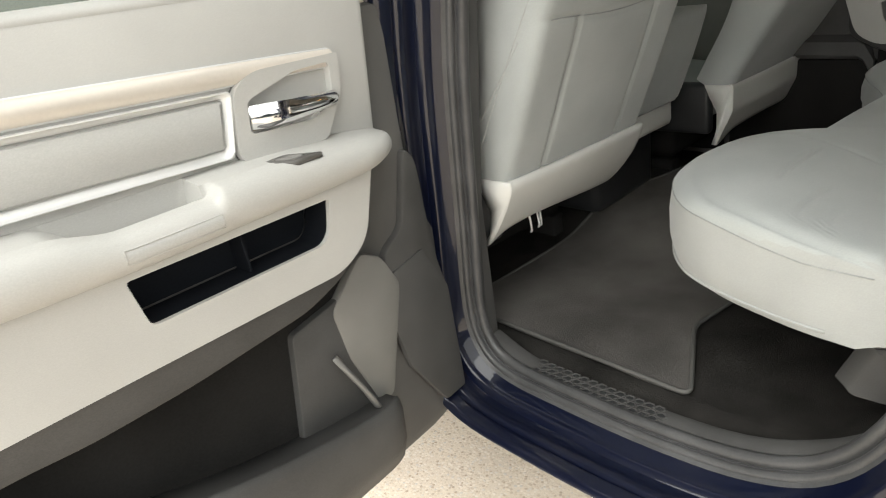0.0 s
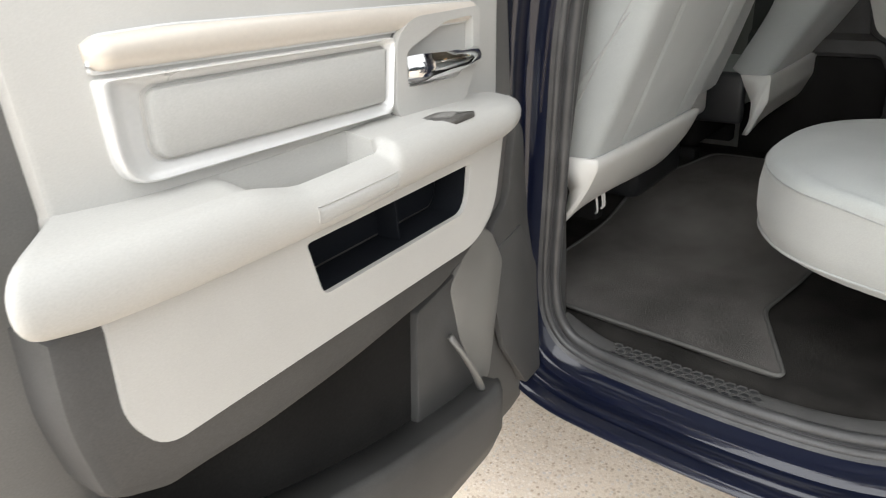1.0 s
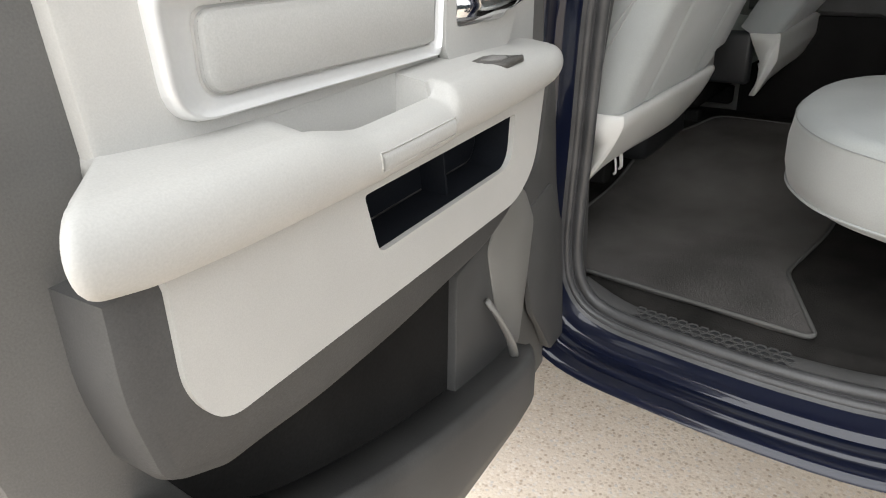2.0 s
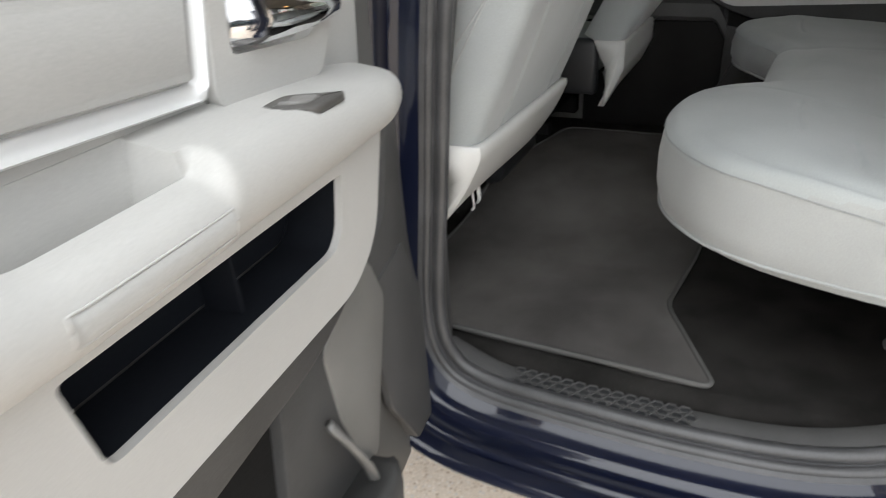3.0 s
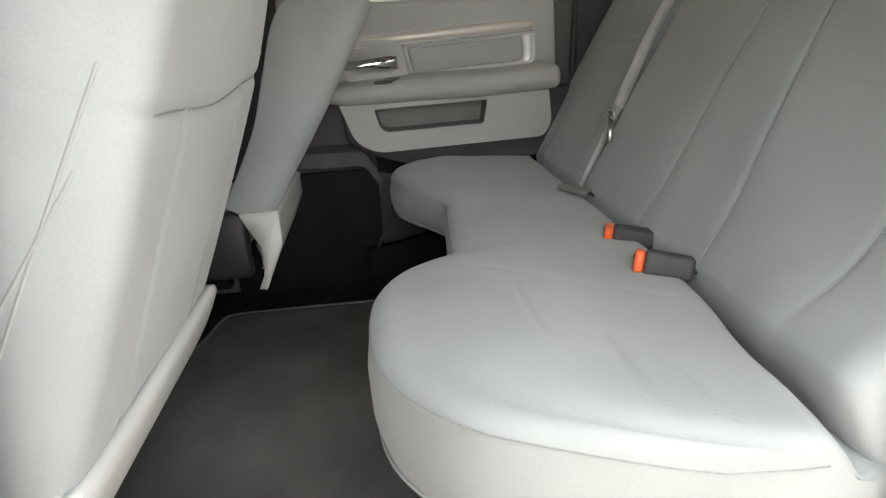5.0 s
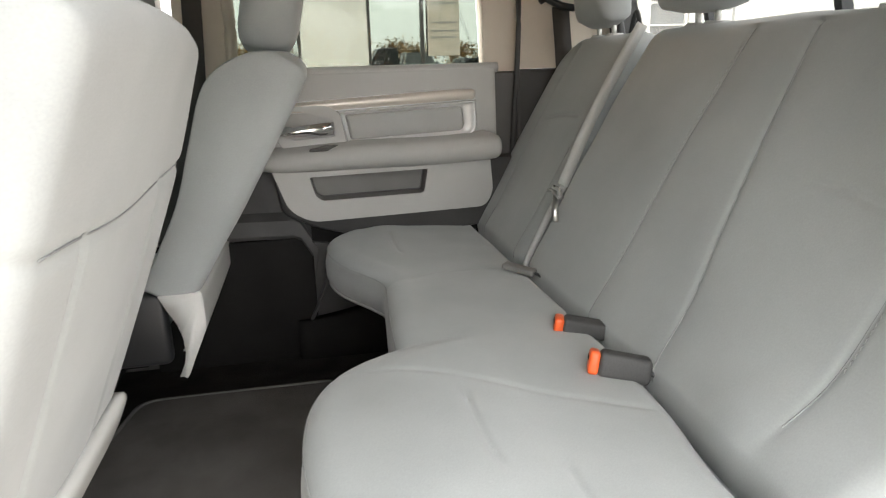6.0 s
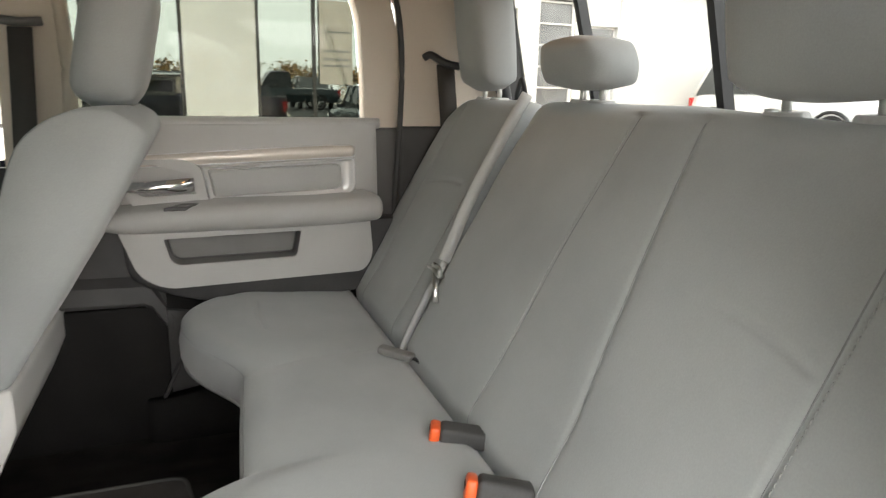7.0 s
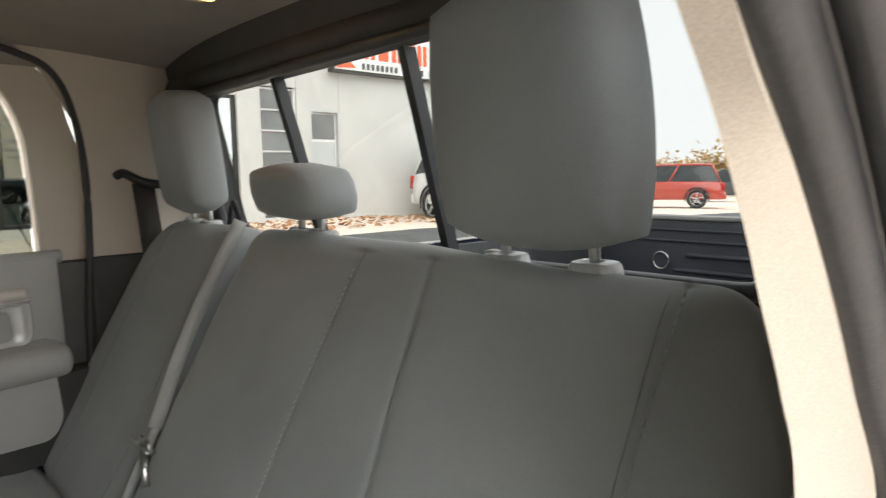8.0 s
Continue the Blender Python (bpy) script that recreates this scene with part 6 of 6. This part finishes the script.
spart("emblem", plate([(BX - 0.205, y, z) for y, z in ((-8.2, 3.93), (-8.68, 3.96), (-8.55, 4.06), (-8.60, 4.14), (-8.42, 4.24), (-8.2, 4.20))], (-0.01, 0, 0)), M["sign_red"], "orange red emblem shape")
# large shapes: uprights of uneven width with gaps, as tall as the lettering
for k in range(14):
    y = -8.92 - k * 0.375
    wide = (0.10, 0.27, 0.11, 0.26, 0.11)[k % 5]
    spart("large_bar", boxed((BX - 0.215, y - wide, 4.17), (BX - 0.202, y, 4.62)), M["sign_red"], "orange red bar")
    if wide < 0.2:
        spart("large_bar", boxed((BX - 0.215, y - 0.27, 4.17), (BX - 0.202, y - 0.17, 4.62)), M["sign_red"], "orange red bar")
for k in range(40):
    y = -8.84 - k * 0.128
    if k not in (8, 14, 19, 23):
        spart("small_bar", boxed((BX - 0.215, y - 0.075, 3.945), (BX - 0.202, y, 4.07)), M["sign_black"], "black bar")

# strip of fallen leaves along the wall
rng = random.Random(4)
bm = bmesh.new()
for k in range(900):
    c = Vector((rng.uniform(8.6, 10.9), rng.uniform(-12.5, -5.2), 0.012 + rng.random() * 0.03))
    c.z += lot_z(c.x, c.y)
    a, t = rng.uniform(0, 6.28), rng.uniform(-0.4, 0.4)
    e1 = Vector((math.cos(a), math.sin(a), t)) * 0.055
    e2 = Vector((-math.sin(a), math.cos(a), -t)) * 0.035
    bm.faces.new([bm.verts.new(c + e1), bm.verts.new(c + e2), bm.verts.new(c - e1), bm.verts.new(c - e2)])
tagged(part("fallen_leaves", bm, M["leaf_litter"], None, "", False), "orange fallen leaves along the building", "leaves", kind="stuff")
tagged(part("lot_asphalt", lot_sheet([-40] + [-10.5 + 0.75 * k for k in range(9)] + [2.5 + 0.7 * k for k in range(9)], LOT_Y[1:] + [-4.4], 0.005), M["asphalt"], None, "", False), "grey asphalt of the car lot", "road", kind="structure")


# ---- far trees ----
def tree(at, h, seed):
    rg = random.Random(seed)
    root = thing("autumn_tree", "tree with thinning gold and brown autumn leaves", "tree", at, "trees round the lot")
    bm = bmesh.new()
    tube(bm, [(0, 0, 0), (0.05, 0.02, h * 0.25), (0.02, -0.05, h * 0.5), (0.0, 0, h * 0.8)], h * 0.022, 8)
    tips = []
    for k in range(14):
        a, z = rg.uniform(0, 6.28), h * rg.uniform(0.14, 0.60)
        q = Vector((math.cos(a) * h * rg.uniform(0.15, 0.3), math.sin(a) * h * rg.uniform(0.15, 0.3), z + h * rg.uniform(0.02, 0.22)))
        tube(bm, [(0, 0, z), q * 0.5 + Vector((0, 0, z * 0.5)), q], h * 0.007, 5)
        tips.append(q)
    part("trunk", bm, M["bark"], root, "brown trunk and limbs")
    bm = bmesh.new()
    for k in range(900):
        c = rg.choice(tips) + Vector((rg.gauss(0, h * 0.13), rg.gauss(0, h * 0.13), rg.gauss(0, h * 0.10)))
        s = h * rg.uniform(0.020, 0.045)
        a, b = Vector((rg.gauss(0, 1), rg.gauss(0, 1), rg.gauss(0, 1))).normalized() * s, Vector((rg.gauss(0, 1), rg.gauss(0, 1), rg.gauss(0, 1))).normalized() * s
        bm.faces.new([bm.verts.new(c + a), bm.verts.new(c + b), bm.verts.new(c - a), bm.verts.new(c - b)])
    part("crown", bm, M["leaf_gold"], root, "gold and brown leaves", False)
    return root


base_trees = [tree(pose(-48, -20, lot_z(-48, -20)), 4.6, 1), tree(pose(16, -70, lot_z(0, -70)), 4.2, 2)]
rg = random.Random(9)
for k in range(26):
    y = -60 + k * 3.9
    copy_thing(base_trees[k % 2], pose(-50 + rg.uniform(-6, 6), y, lot_z(-50, y), 0, 0, rg.uniform(0, 360)))
for k in range(17):
    y = -72 + rg.uniform(-5, 5)
    copy_thing(base_trees[k % 2], pose(k * 3.8 + rg.uniform(-2, 2), y, lot_z(0, y), 0, 0, rg.uniform(0, 360)) @ Matrix.Scale(rg.uniform(1.15, 1.5), 4))
